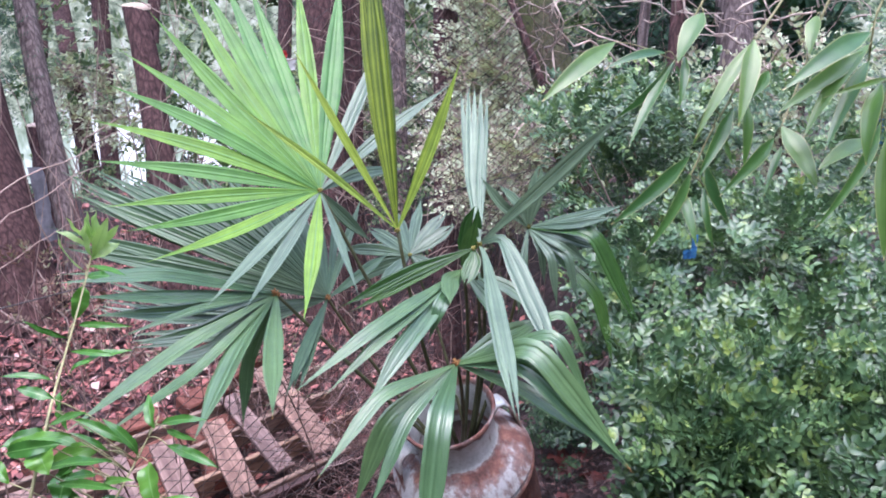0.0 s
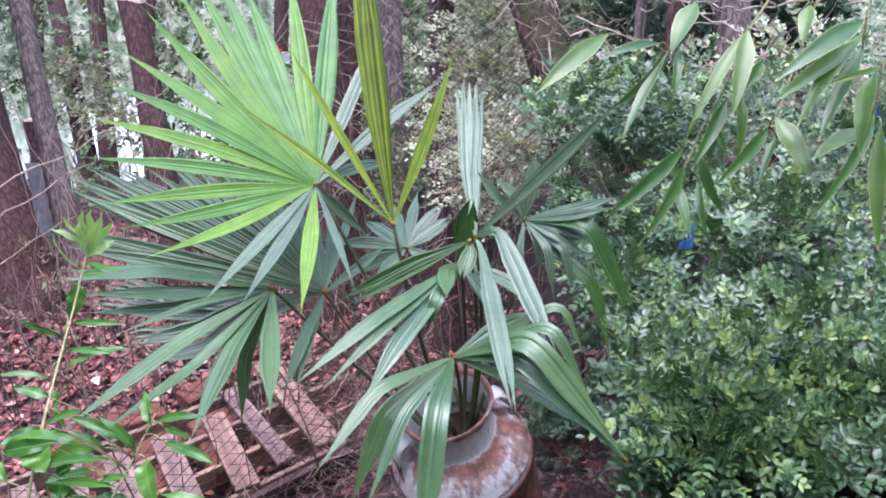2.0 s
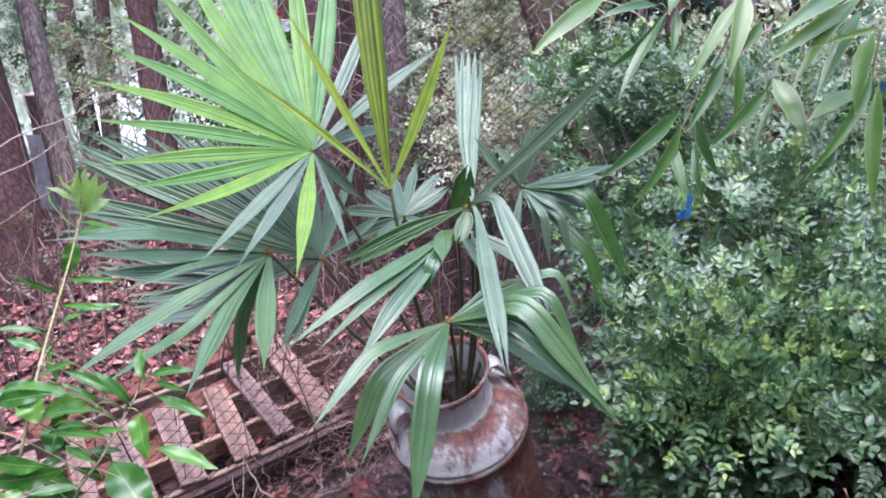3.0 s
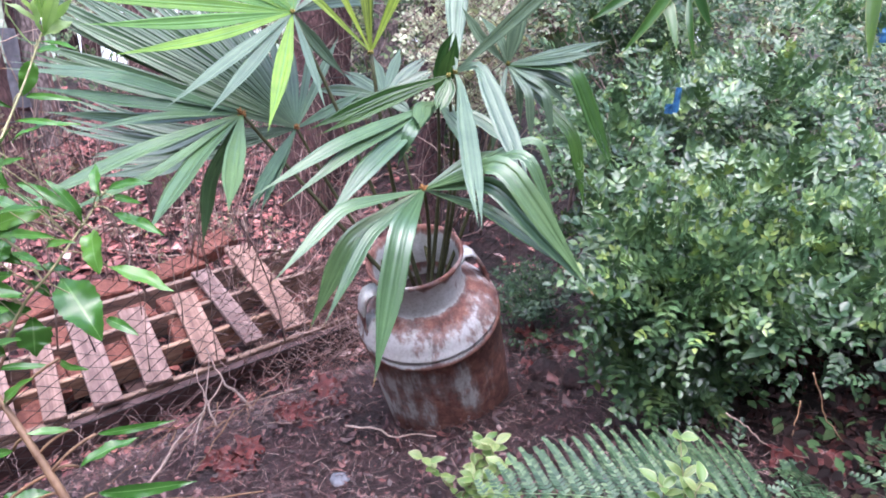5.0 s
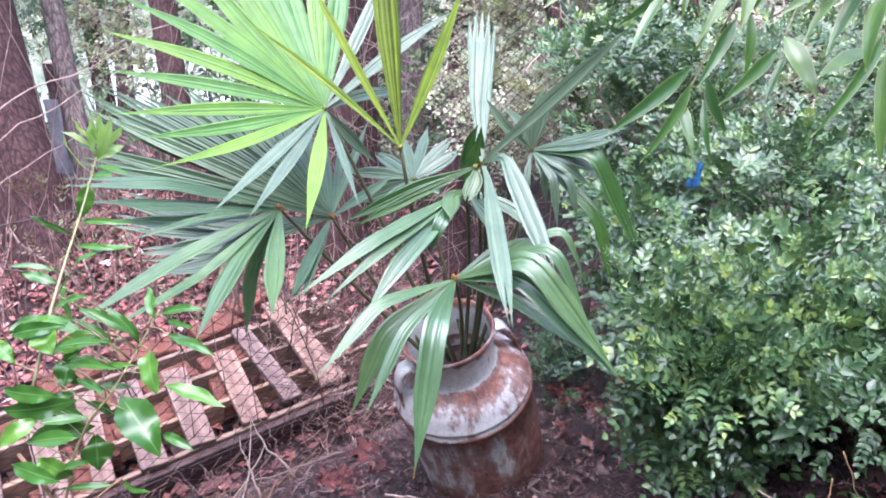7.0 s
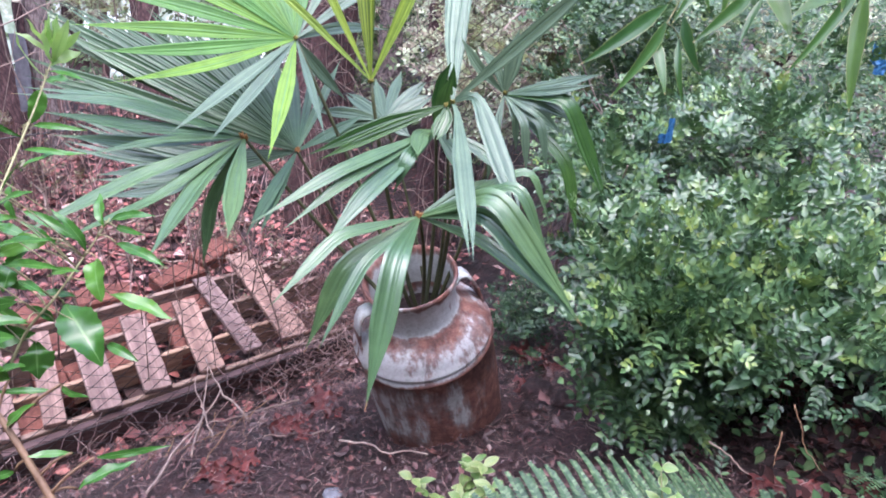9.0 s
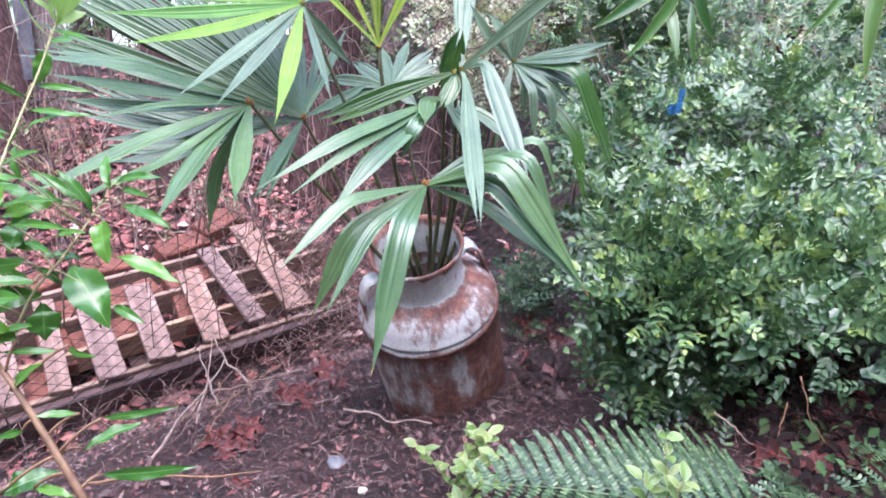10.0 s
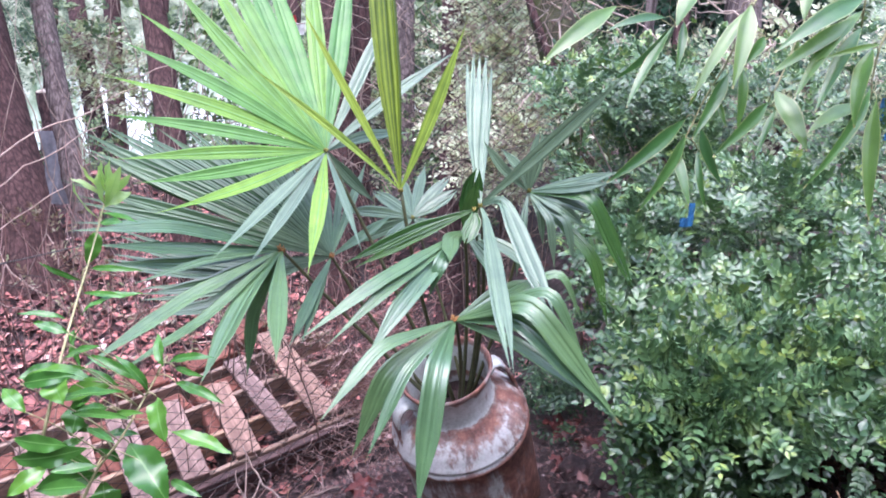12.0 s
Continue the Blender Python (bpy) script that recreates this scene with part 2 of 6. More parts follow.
M_REDLEAF = mottled("red_fallen_leaves", [(0.0, (0.09, 0.035, 0.034)), (0.5, (0.26, 0.095, 0.09)), (0.8, (0.44, 0.16, 0.14)), (0.93, (0.56, 0.24, 0.20)), (1.0, (0.62, 0.44, 0.41))], 60, 0.6, 0.45, 0.4, island=True)
M_CRUMB = mottled("soil_crumb", [(0.0, (0.012, 0.006, 0.007)), (0.5, (0.045, 0.022, 0.023)), (0.8, (0.12, 0.065, 0.065)), (0.95, (0.24, 0.17, 0.165)), (1.0, (0.38, 0.33, 0.33))], 60, 0.5, 0.5, 0.4, island=True)
M_NEEDLES = mottled("fallen_needles", [(0.0, (0.09, 0.05, 0.05)), (0.6, (0.22, 0.14, 0.13)), (1.0, (0.40, 0.30, 0.27))], 60, 0.8, 0.3, 0.3, island=True)
M_STONE = mottled("white_pebble", [(0.3, (0.55, 0.55, 0.52)), (0.7, (0.8, 0.8, 0.78))], 30, 0.6)
M_BARK = bark_material("reddish_bark", (0.034, 0.018, 0.019), (0.165, 0.09, 0.088))
M_BARK_GREY = bark_material("grey_bark", (0.06, 0.04, 0.04), (0.34, 0.27, 0.26))
M_BARK_MOSS = bark_material("mossy_bark", (0.035, 0.027, 0.022), (0.14, 0.11, 0.085), (0.085, 0.105, 0.035), 30)
M_CUT = mottled("sawn_wood_end", [(0.3, (0.45, 0.33, 0.26)), (0.7, (0.68, 0.56, 0.48))], 25, 0.85)
M_SLAT = wood_material("weathered_slat", (0.12, 0.075, 0.068), (0.36, 0.245, 0.215), (60, 3, 60))
M_BEAM = wood_material("dark_wet_beam", (0.055, 0.033, 0.033), (0.17, 0.105, 0.10), (3, 60, 60))
M_RAIL = wood_material("pale_rail_edge", (0.20, 0.12, 0.09), (0.46, 0.33, 0.26), (3, 60, 60))
M_BRICK = mottled("old_red_brick", [(0.3, (0.11, 0.042, 0.034)), (0.7, (0.25, 0.10, 0.075))], 55, 0.9, 0.25, 0.6)
M_WIRE = mottled("rusty_fence_wire", [(0.3, (0.022, 0.017, 0.017)), (0.7, (0.085, 0.07, 0.07))], 90, 0.5, 0.5, 0.2)
M_BLUE = mottled("blue_plastic", [(0.32, (0.025, 0.09, 0.26)), (0.52, (0.06, 0.22, 0.50)), (0.70, (0.28, 0.48, 0.68))], 55, 0.4, 0.5, 0.4)
M_GREYCLOTH = mottled("grey_weathered_sheet", [(0.3, (0.13, 0.13, 0.155)), (0.7, (0.27, 0.275, 0.31))], 22, 0.8, 0.3, 0.5)
M_RED = mottled("red_ribbon", [(0.3, (0.55, 0.03, 0.04)), (0.7, (0.75, 0.08, 0.08))], 20, 0.5)
M_WHITE = mottled("white_ribbon", [(0.3, (0.72, 0.70, 0.70)), (0.7, (0.85, 0.84, 0.84))], 20, 0.5)


def can_material():
    """Galvanised steel: rust from the foot up and in runs down the body, a rust collar, worn whitish paint on the shoulder."""
    m, n, l, b = material("rusted_galvanised_steel", 0.5, 0.5, 0.35)
    tc = where(n)
    sep = n.new("ShaderNodeSeparateXYZ")
    l.new(tc, sep.inputs["Vector"])
    mp = n.new("ShaderNodeMapping")
    mp.inputs["Scale"].default_value = (1, 1, 0.22)
    l.new(tc, mp.inputs["Vector"])
    runs = noise_tex(n, l, 21, 7, 0.66, mp.outputs["Vector"])
    patch = noise_tex(n, l, 9, 6, 0.6, tc)
    spots = noise_tex(n, l, 42, 6, 0.7, tc)
    fine = noise_tex(n, l, 150, 4, 0.7, tc)
    steel = ramp(n, l, spots, [(0.3, (0.44, 0.44, 0.43)), (0.7, (0.66, 0.67, 0.67))])
    white = ramp(n, l, noise_tex(n, l, 24, 9, 0.78, mp.outputs["Vector"]), [(0.41, (0, 0, 0)), (0.46, (0.9, 0.9, 0.9))])
    band = ramp(n, l, sep.outputs["Z"], [(0.318, (0, 0, 0)), (0.338, (0.9, 0.9, 0.9)), (0.396, (1, 1, 1)), (0.402, (0, 0, 0))])
    col = mix(n, l, mix(n, l, 1.0, white, band, "MULTIPLY"), steel, (0.60, 0.58, 0.59))
    # how readily each height rusts
    height = ramp(n, l, sep.outputs["Z"], [(0.0, (0.36, 0.36, 0.36)), (0.07, (0.20, 0.20, 0.20)), (0.16, (0.12, 0.12, 0.12)), (0.25, (0.09, 0.09, 0.09)), (0.300, (0.17, 0.17, 0.17)), (0.322, (0.24, 0.24, 0.24)), (0.334, (0.0, 0.0, 0.0)), (0.384, (0.02, 0.02, 0.02)), (0.397, (0.08, 0.08, 0.08)), (0.412, (0.17, 0.17, 0.17)), (0.418, (0.0, 0.0, 0.0)), (0.485, (0.0, 0.0, 0.0)), (0.505, (0.16, 0.16, 0.16))])
    half = n.new("ShaderNodeMath")
    half.operation = "MULTIPLY_ADD"
    half.inputs[1].default_value = 0.6
    l.new(runs, half.inputs[0])
    part_two = n.new("ShaderNodeMath")
    part_two.operation = "MULTIPLY"
    part_two.inputs[1].default_value = 0.4
    l.new(patch, part_two.inputs[0])
    l.new(part_two.outputs[0], half.inputs[2])
    add = n.new("ShaderNodeMath")
    add.operation = "ADD"
    l.new(half.outputs[0], add.inputs[0])
    l.new(height, add.inputs[1])
    # one side, below a handle, has rusted most
    flank = n.new("ShaderNodeMath")
    flank.operation = "ADD"
    l.new(add.outputs[0], flank.inputs[0])
    l.new(ramp(n, l, sep.outputs["X"], [(0.05, (0, 0, 0)), (0.10, (0.04, 0.04, 0.04)), (0.15, (0.12, 0.12, 0.12))]), flank.inputs[1])
    rmask = ramp(n, l, flank.outputs[0], [(0.545, (0, 0, 0)), (0.60, (0.75, 0.75, 0.75)), (0.68, (1, 1, 1))])
    rust = ramp(n, l, spots, [(0.28, (0.080, 0.036, 0.034)), (0.48, (0.19, 0.082, 0.066)), (0.62, (0.30, 0.135, 0.10)), (0.78, (0.42, 0.28, 0.24))])
    col = mix(n, l, rmask, col, rust)
    grime = ramp(n, l, fine, [(0.30, (0.45, 0.42, 0.40)), (0.52, (1, 1, 1))])
    col = mix(n, l, 0.5, col, grime, "MULTIPLY")
    l.new(col, b.inputs["Base Color"])
    l.new(ramp(n, l, rmask, [(0, (0.10, 0.10, 0.10)), (1, (0, 0, 0))]), b.inputs["Metallic"])
    l.new(ramp(n, l, rmask, [(0, (0.36, 0.36, 0.36)), (1, (0.8, 0.8, 0.8))]), b.inputs["Roughness"])
    bump(n, l, b, add.outputs[0], 0.35, 0.004)
    return m


M_CAN = can_material()


def backdrop_material():
    """Bright overcast distance between the trunks, painted on a sheet that glows by itself."""
    m, n, l, b = material("glowing_distance", 1.0, 0.0)
    mp = n.new("ShaderNodeMapping")
    mp.inputs["Scale"].default_value = (0.8, 0.8, 0.3)
    l.new(where(n), mp.inputs["Vector"])
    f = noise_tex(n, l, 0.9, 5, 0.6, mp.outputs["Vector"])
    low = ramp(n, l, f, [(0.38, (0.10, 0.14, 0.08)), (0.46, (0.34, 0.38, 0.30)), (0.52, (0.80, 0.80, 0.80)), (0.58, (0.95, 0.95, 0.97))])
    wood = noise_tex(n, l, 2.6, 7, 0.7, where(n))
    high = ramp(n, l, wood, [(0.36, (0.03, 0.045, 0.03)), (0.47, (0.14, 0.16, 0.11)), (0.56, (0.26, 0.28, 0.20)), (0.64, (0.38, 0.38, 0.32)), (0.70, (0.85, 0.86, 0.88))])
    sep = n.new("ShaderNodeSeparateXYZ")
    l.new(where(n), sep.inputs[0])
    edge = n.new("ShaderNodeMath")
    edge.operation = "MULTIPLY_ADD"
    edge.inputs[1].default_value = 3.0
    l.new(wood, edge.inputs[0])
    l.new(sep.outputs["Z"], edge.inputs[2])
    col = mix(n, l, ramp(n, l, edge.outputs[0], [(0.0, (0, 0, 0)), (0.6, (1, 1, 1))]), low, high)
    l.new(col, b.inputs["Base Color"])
    # emission stands in for the daylight beyond the trees
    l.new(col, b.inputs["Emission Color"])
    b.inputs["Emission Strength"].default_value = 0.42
    return m


M_BACKDROP = backdrop_material()
# for the added unseen wall that blocks low sky light
M_LIGHT_BLOCK = mottled("light_block_green", [(0.3, (0.015, 0.03, 0.015)), (0.7, (0.09, 0.13, 0.06))], 6, 0.8, 0.3, 1.0, dist=0.1)


# ---- building helpers ----
WORLD_OF = {}


class Form:
    """Collects vertices, faces and leaf coordinates of one mesh, in world metres."""

    def __init__(self):
        self.v, self.f, self.uv, self.slot = [], [], [], []

    def face(self, idx, uv=None, slot=0):
        self.f.append(tuple(idx))
        self.uv.append(uv or [(0.3, 0.3)] * len(idx))
        self.slot.append(slot)

    def tube(self, pts, radii, sides=6, caps=True, slot=0):
        pts = [Vector(p) for p in pts]
        start = len(self.v)
        ref = Vector((0.31, 0.2, 0.93))
        for i, p in enumerate(pts):
            d = (pts[min(i + 1, len(pts) - 1)] - pts[max(i - 1, 0)]).normalized()
            a = d.cross(ref)
            a = a.normalized() if a.length > 1e-4 else Vector((1, 0, 0))
            c = d.cross(a)
            r = radii[i] if isinstance(radii, (list, tuple)) else radii
            for k in range(sides):
                th = 2 * math.pi * k / sides
                self.v.append(p + (a * math.cos(th) + c * math.sin(th)) * r)
        for i in range(len(pts) - 1):
            for k in range(sides):
                q = start + i * sides
                self.face((q + k, q + (k + 1) % sides, q + sides + (k + 1) % sides, q + sides + k), slot=slot)
        if caps:
            self.face(range(start + sides - 1, start - 1, -1), slot=slot)
            e = start + (len(pts) - 1) * sides
            self.face(range(e, e + sides), slot=slot)

    def lathe(self, profile, turns=48, origin=Vector((0, 0, 0)), tilt=Matrix.Identity(3), slot=0):
        start = len(self.v)
        for r, z in profile:
            for k in range(turns):
                th = 2 * math.pi * k / turns
                self.v.append(origin + tilt @ Vector((r * math.cos(th), r * math.sin(th), z)))
        for i in range(len(profile) - 1):
            for k in range(turns):
                q = start + i * turns
                self.face((q + k, q + (k + 1) % turns, q + turns + (k + 1) % turns, q + turns + k), slot=slot)

    def blade(self, curve, widths, facing, across=(-1, -0.5, 0, 0.5, 1), fold=(0.3, 0.06, 0, 0.06, 0.3), slot=0):
        """A leaf blade along points of a curve; facing: the way its upper side looks."""
        start, n, c = len(self.v), len(curve), len(across)
        for i, p in enumerate(curve):
            d = (curve[min(i + 1, n - 1)] - curve[max(i - 1, 0)]).normalized()
            side = d.cross(facing)
            side = side.normalized() if side.length > 1e-4 else d.orthogonal().normalized()
            up = side.cross(d)
            for a, h in zip(across, fold):
                self.v.append(p + side * (a * widths[i] / 2) + up * (h * widths[i] / 2))
        for i in range(n - 1):
            for k in range(c - 1):
                q = start + i * c + k
                u0, u1 = k / (c - 1), (k + 1) / (c - 1)
                v0, v1 = i / (n - 1), (i + 1) / (n - 1)
                self.face((q, q + 1, q + c + 1, q + c), [(u0, v0), (u1, v0), (u1, v1), (u0, v1)], slot)

    def pleated(self, curve, widths, facing, ribs=3, vee=0.30, crease=0.16, start=0.0, end=1.0):
        """A palm blade folded lengthwise: a shallow gutter with sharp creases along it."""
        n, c = len(curve), 2 * ribs + 1
        rows = []
        for i, p in enumerate(curve):
            d = (curve[min(i + 1, n - 1)] - curve[max(i - 1, 0)]).normalized()
            side = d.cross(facing)
            side = side.normalized() if side.length > 1e-4 else d.orthogonal().normalized()
            up = side.cross(d)
            row = []
            for k in range(c):
                a = 2 * k / (c - 1) - 1
                h = vee * abs(a) + (crease if k % 2 else 0.0)
                row.append(p + side * (a * widths[i] / 2) + up * (h * widths[i] / 2))
            rows.append(row)
        for k in range(c - 1):
            q = len(self.v)
            u0, u1 = start + (end - start) * k / (c - 1), start + (end - start) * (k + 1) / (c - 1)
            for row in rows:
                self.v += [row[k], row[k + 1]]
            for i in range(n - 1):
                v0, v1 = i / (n - 1), (i + 1) / (n - 1)
                b = q + 2 * i
                self.face((b, b + 1, b + 3, b + 2), [(u0, v0), (u1, v0), (u1, v1), (u0, v1)])

    def box(self, m, size, worn=0.0, slot=0):
        """A box of that size about the matrix m, its edges cut off by worn."""
        start = len(self.v)
        sx, sy, sz = (s / 2 for s in size)
        w = min(worn, sx * 0.4, sy * 0.4, sz * 0.4)
        ring = [(-sx + w, -sy), (sx - w, -sy), (sx, -sy + w), (sx, sy - w), (sx - w, sy), (-sx + w, sy), (-sx, sy - w), (-sx, -sy + w)]
        for z, k in ((-sz, 1 - w / sx), (-sz + w, 1), (sz - w, 1), (sz, 1 - w / sx)):
            for x, y in ring:
                self.v.append(m @ Vector((x * k, y * (1 - w / sy if k < 1 else 1), z)))
        for i in range(3):
            for k in range(8):
                q = start + i * 8
                self.face((q + k, q + (k + 1) % 8, q + 8 + (k + 1) % 8, q + 8 + k), slot=slot)
        self.face(range(start + 7, start - 1, -1), slot=slot)
        self.face(range(start + 24, start + 32), slot=slot)

    def mesh(self, name, origin=Vector((0, 0, 0)), smooth=True):
        me = bpy.data.meshes.new(name)
        me.from_pydata([tuple(Vector(p) - origin) for p in self.v], [], self.f)
        lay = me.uv_layers.new(name="UVMap")
        lay.data.foreach_set("uv", [c for f in self.uv for p in f for c in p])
        me.polygons.foreach_set("material_index", self.slot)
        me.polygons.foreach_set("use_smooth", [smooth] * len(self.f))
        me.update()
        return me


def thing(name, base, label, category, group="", kind=""):
    """An Empty at the base of a thing that has parts."""
    ob = new(name)
    ob.location = base
    ob.empty_display_size = 0.05
    WORLD_OF[ob.name] = Vector(base)
    return tagged(ob, label, category, group, kind)


def part(name, form, mat, parent, label="", origin=None, smooth=True):
    """One mesh under a thing or under a part."""
    home = WORLD_OF[parent.name]
    at = Vector(origin) if origin is not None else home
    ob = new(name, form.mesh(name, at, smooth))
    for mt in mat if isinstance(mat, (list, tuple)) else [mat]:
        ob.data.materials.append(mt)
    ob.parent = parent
    ob.location = at - home
    WORLD_OF[ob.name] = at
    return tagged(ob, label)


def single(name, form, mat, base, label, category, group="", kind="", smooth=True):
    """A thing made of one mesh."""
    ob = new(name, form.mesh(name, Vector(base), smooth))
    for mt in mat if isinstance(mat, (list, tuple)) else [mat]:
        ob.data.materials.append(mt)
    ob.location = base
    WORLD_OF[ob.name] = Vector(base)
    return tagged(ob, label, category, group, kind)


def arc(a, m, b, n=10):
    """Points of a smooth curve from a over m to b."""
    a, m, b = Vector(a), Vector(m), Vector(b)
    c = m * 2 - (a + b) / 2
    return [a * (1 - t) ** 2 + c * (2 * t * (1 - t)) + b * t * t for t in (i / n for i in range(n + 1))]


def bent(a, m, b, n=18, soft=2):
    """Points from a over the bend m to b, the bend rounded by soft passes."""
    a, m, b = Vector(a), Vector(m), Vector(b)
    la, lb = (m - a).length, (b - m).length
    pts = []
    for i in range(n + 1):
        s = (la + lb) * i / n
        pts.append(a.lerp(m, s / la) if s < la else m.lerp(b, (s - la) / max(lb, 1e-6)))
    for k in range(soft):
        pts = [pts[0]] + [(pts[i - 1] + pts[i] * 2 + pts[i + 1]) / 4 for i in range(1, n)] + [pts[-1]]
    return pts


def wander(rng, a, b, n=8, amount=0.05):
    """Points of a crooked stem from a to b."""
    a, b = Vector(a), Vector(b)
    off, pts = Vector((0, 0, 0)), []
    for i in range(n + 1):
        t = i / n
        pts.append(a.lerp(b, t) + off * math.sin(math.pi * t))
        off += Vector((rng.uniform(-1, 1), rng.uniform(-1, 1), rng.uniform(-1, 1))) * amount * 0.5
    return pts


BANK = ((-1.0, 0.55), (0.0, 0.42), (0.37, 0.30), (0.83, 0.11), (1.10, -0.02), (1.25, -0.07), (1.44, -0.12), (1.64, -0.25), (1.95, -0.56), (2.2, -0.60), (3.2, -0.52), (4.3, -0.38), (6.0, -0.36), (9.0, -1.5), (16.0, -4.6), (26.0, -9.0))


def ground_height(x, y):
    """A bank that falls from the can to the fence, level beyond it, then dropping away."""
    q = -0.646 * max(min(x, 1.2), -6.0) + 0.763 * max(y, 0.3)
    z = BANK[0][1]
    for (q0, z0), (q1, z1) in zip(BANK, BANK[1:]):
        if q >= q0:
            z = z0 + (z1 - z0) * min(1, (q - q0) / (q1 - q0))
    return z + 0.03 * noise.noise(Vector((x * 2.3, y * 2.3, 0))) + 0.012 * noise.noise(Vector((x * 9, y * 9, 3)))


rng = random.Random(7)

# ---- ground, distance ----
g = Form()
xs = [-400, -120, -40, -16, -8, -5] + [-3.6 + 0.08 * i for i in range(81)] + [3.2, 4.5, 8, 16, 40, 120, 400]
ys = [-400, -120, -40, -12, -4, -1.5, -0.5] + [0.2 + 0.08 * i for i in range(64)] + [5.6, 6.3, 7.2, 8.4, 10, 13, 18, 26, 40, 120, 400]
for y in ys:
    for x in xs:
        g.v.append(Vector((x, y, ground_height(x, y))))
for j in range(len(ys) - 1):
    for i in range(len(xs) - 1):
        q = j * len(xs) + i
        g.face((q, q + 1, q + len(xs) + 1, q + len(xs)))
single("ground", g, M_SOIL, (0, 0, 0), "damp reddish-brown woodland soil sloping away under dead leaves", "ground", kind="structure")

bd = Form()
for i in range(25):
    a = radians(-60 + 5 * i)
    for z in (-12, 14):
        bd.v.append(Vector((24 * math.sin(a), 24 * math.cos(a), z)))
for i in range(24):
    bd.face((2 * i, 2 * i + 2, 2 * i + 3, 2 * i + 1))
single("backdrop", bd, M_BACKDROP, (0, 24, -2.0), "glowing sheet painted as bright pale open distance behind the dark trees", "distance", kind="structure")

# unseen dark wall added behind the camera to block low sky light and deepen shadows
we = Form()
for i in range(31):
    a = radians(75 + 7 * i)
    k = 1 + 0.08 * noise.noise((i * 0.7, 0, 0))
    for z, o in ((-1.0, 0.0), (1.9, 0.15), (4.6, 0.0), (6.0, 0.5)):
        we.v.append(Vector(((5.2 + o) * k * math.sin(a), 1.0 + (5.2 + o) * k * math.cos(a), z + (0.5 * noise.noise((i * 0.9, 5, 0)) if z > 2 else 0))))
for i in range(30):
    for j in range(3):
        q = 4 * i + j
        we.face((q, q + 4, q + 5, q + 1))
single("light_block_wall", we, M_LIGHT_BLOCK, (0, -4, 0), "unseen dark green wall added behind the camera to block low sky light", "wood edge", kind="structure")


# ---- trees ----
def tree_trunk(label, top, low, radius, bark, cut=None, lean_noise=0.03, name="tree_trunk"):
    """A trunk through two points of its line, down into the ground; cut: sawn off at the upper point."""
    top, low = Vector(top), Vector(low)
    d = (top - low).normalized()
    foot = low.copy()
    while foot.z > ground_height(foot.x, foot.y) - 0.1:
        foot -= d * 0.1
    head = top if cut else top + d * 6.0
    n, sides = 26, 18
    f = Form()
    seed = rng.uniform(0, 50)
    for i in range(n + 1):
        t = i / n
        p = foot.lerp(head, t)
        p += Vector((noise.noise((seed, t * 5, 0)), noise.noise((seed, t * 5, 9)), 0)) * lean_noise
        r = radius * (1.12 - 0.22 * t + 0.15 * math.exp(-t * n / 2.2))
        for k in range(sides):
            th = 2 * math.pi * k / sides
            rr = r * (1 + 0.10 * noise.noise((math.cos(th) * 2 + seed, math.sin(th) * 2, t * 9)) + 0.05 * noise.noise((math.cos(th) * 6 + seed, math.sin(th) * 6, t * 30)))
            f.v.append(p + Vector((math.cos(th) * rr, math.sin(th) * rr, 0)))
    for i in range(n):
        for k in range(sides):
            q = i * sides
            f.face((q + k, q + (k + 1) % sides, q + sides + (k + 1) % sides, q + sides + k))
    ob = thing(name, foot, label, "tree" if not cut else "tree stump")
    part("trunk", f, bark, ob)
    if cut:
        c = Form()
        c.lathe([(0.001, 0.012), (radius * 0.5, 0.012), (radius * 0.98, 0.004), (radius * 1.0, -0.02)], 18, head)
        part("cut_face", c, M_CUT, ob, "pale sawn end of the trunk")
    return ob


tree_trunk("tall straight tree with grey-brown furrowed bark", (-2.466, 4.72, 1.099), (-2.291, 4.4, 0.3), 0.054, M_BARK_GREY, lean_noise=0.015)
tree_trunk("dark reddish-brown tree trunk standing beside the wire fence", (-2.47, 4.0, 0.59), (-2.24, 3.67, -0.17), 0.150, M_BARK)
tree_trunk("slender dark tree trunk far back in the wood", (-3.475, 7.3, 0.92), (-3.28, 6.9, 0.384), 0.070, M_BARK)
tree_trunk("dark red-brown trunk sawn off above head height", (-1.598, 4.18, 1.109), (-1.499, 3.95, 0.595), 0.071, M_BARK, cut=True)
tree_trunk("slender brown tree trunk far back in the wood", (-3.42, 8.0, 0.87), (-3.377, 7.8, 0.40), 0.075, M_BARK)
tree_trunk("broad purplish-brown tree trunk behind the wire fence", (-0.69, 4.41, 1.12), (-0.65, 4.02, 0.17), 0.105, M_BARK)
tree_trunk("pale grey tree trunk behind the wire fence", (-0.33, 5.24, 1.06), (-0.30, 4.9, 0.2), 0.068, M_BARK_GREY)
tree_trunk("straight dark red-brown tree trunk behind the fence", (0.01, 4.09, 1.14), (0.02, 3.78, 0.37), 0.060, M_BARK)
tree_trunk("leaning tree with green moss on its rough bark", (0.363, 3.27, 1.20), (0.493, 3.08, 0.779), 0.083, M_BARK_MOSS)
tree_trunk("thin upright brown tree stem behind the clipped bush", (0.89, 3.04, 1.22), (0.86, 2.92, 0.92), 0.025, M_BARK)
tree_trunk("short dark stump of a thin tree", (-2.753, 5.1, 0.268), (-2.713, 5.0, 0.068), 0.048, M_BARK, cut=True)
tree_trunk("slender purplish tree trunk close beside the broad one", (-0.543, 4.8, 1.094), (-0.531, 4.5, 0.309), 0.055, M_BARK)
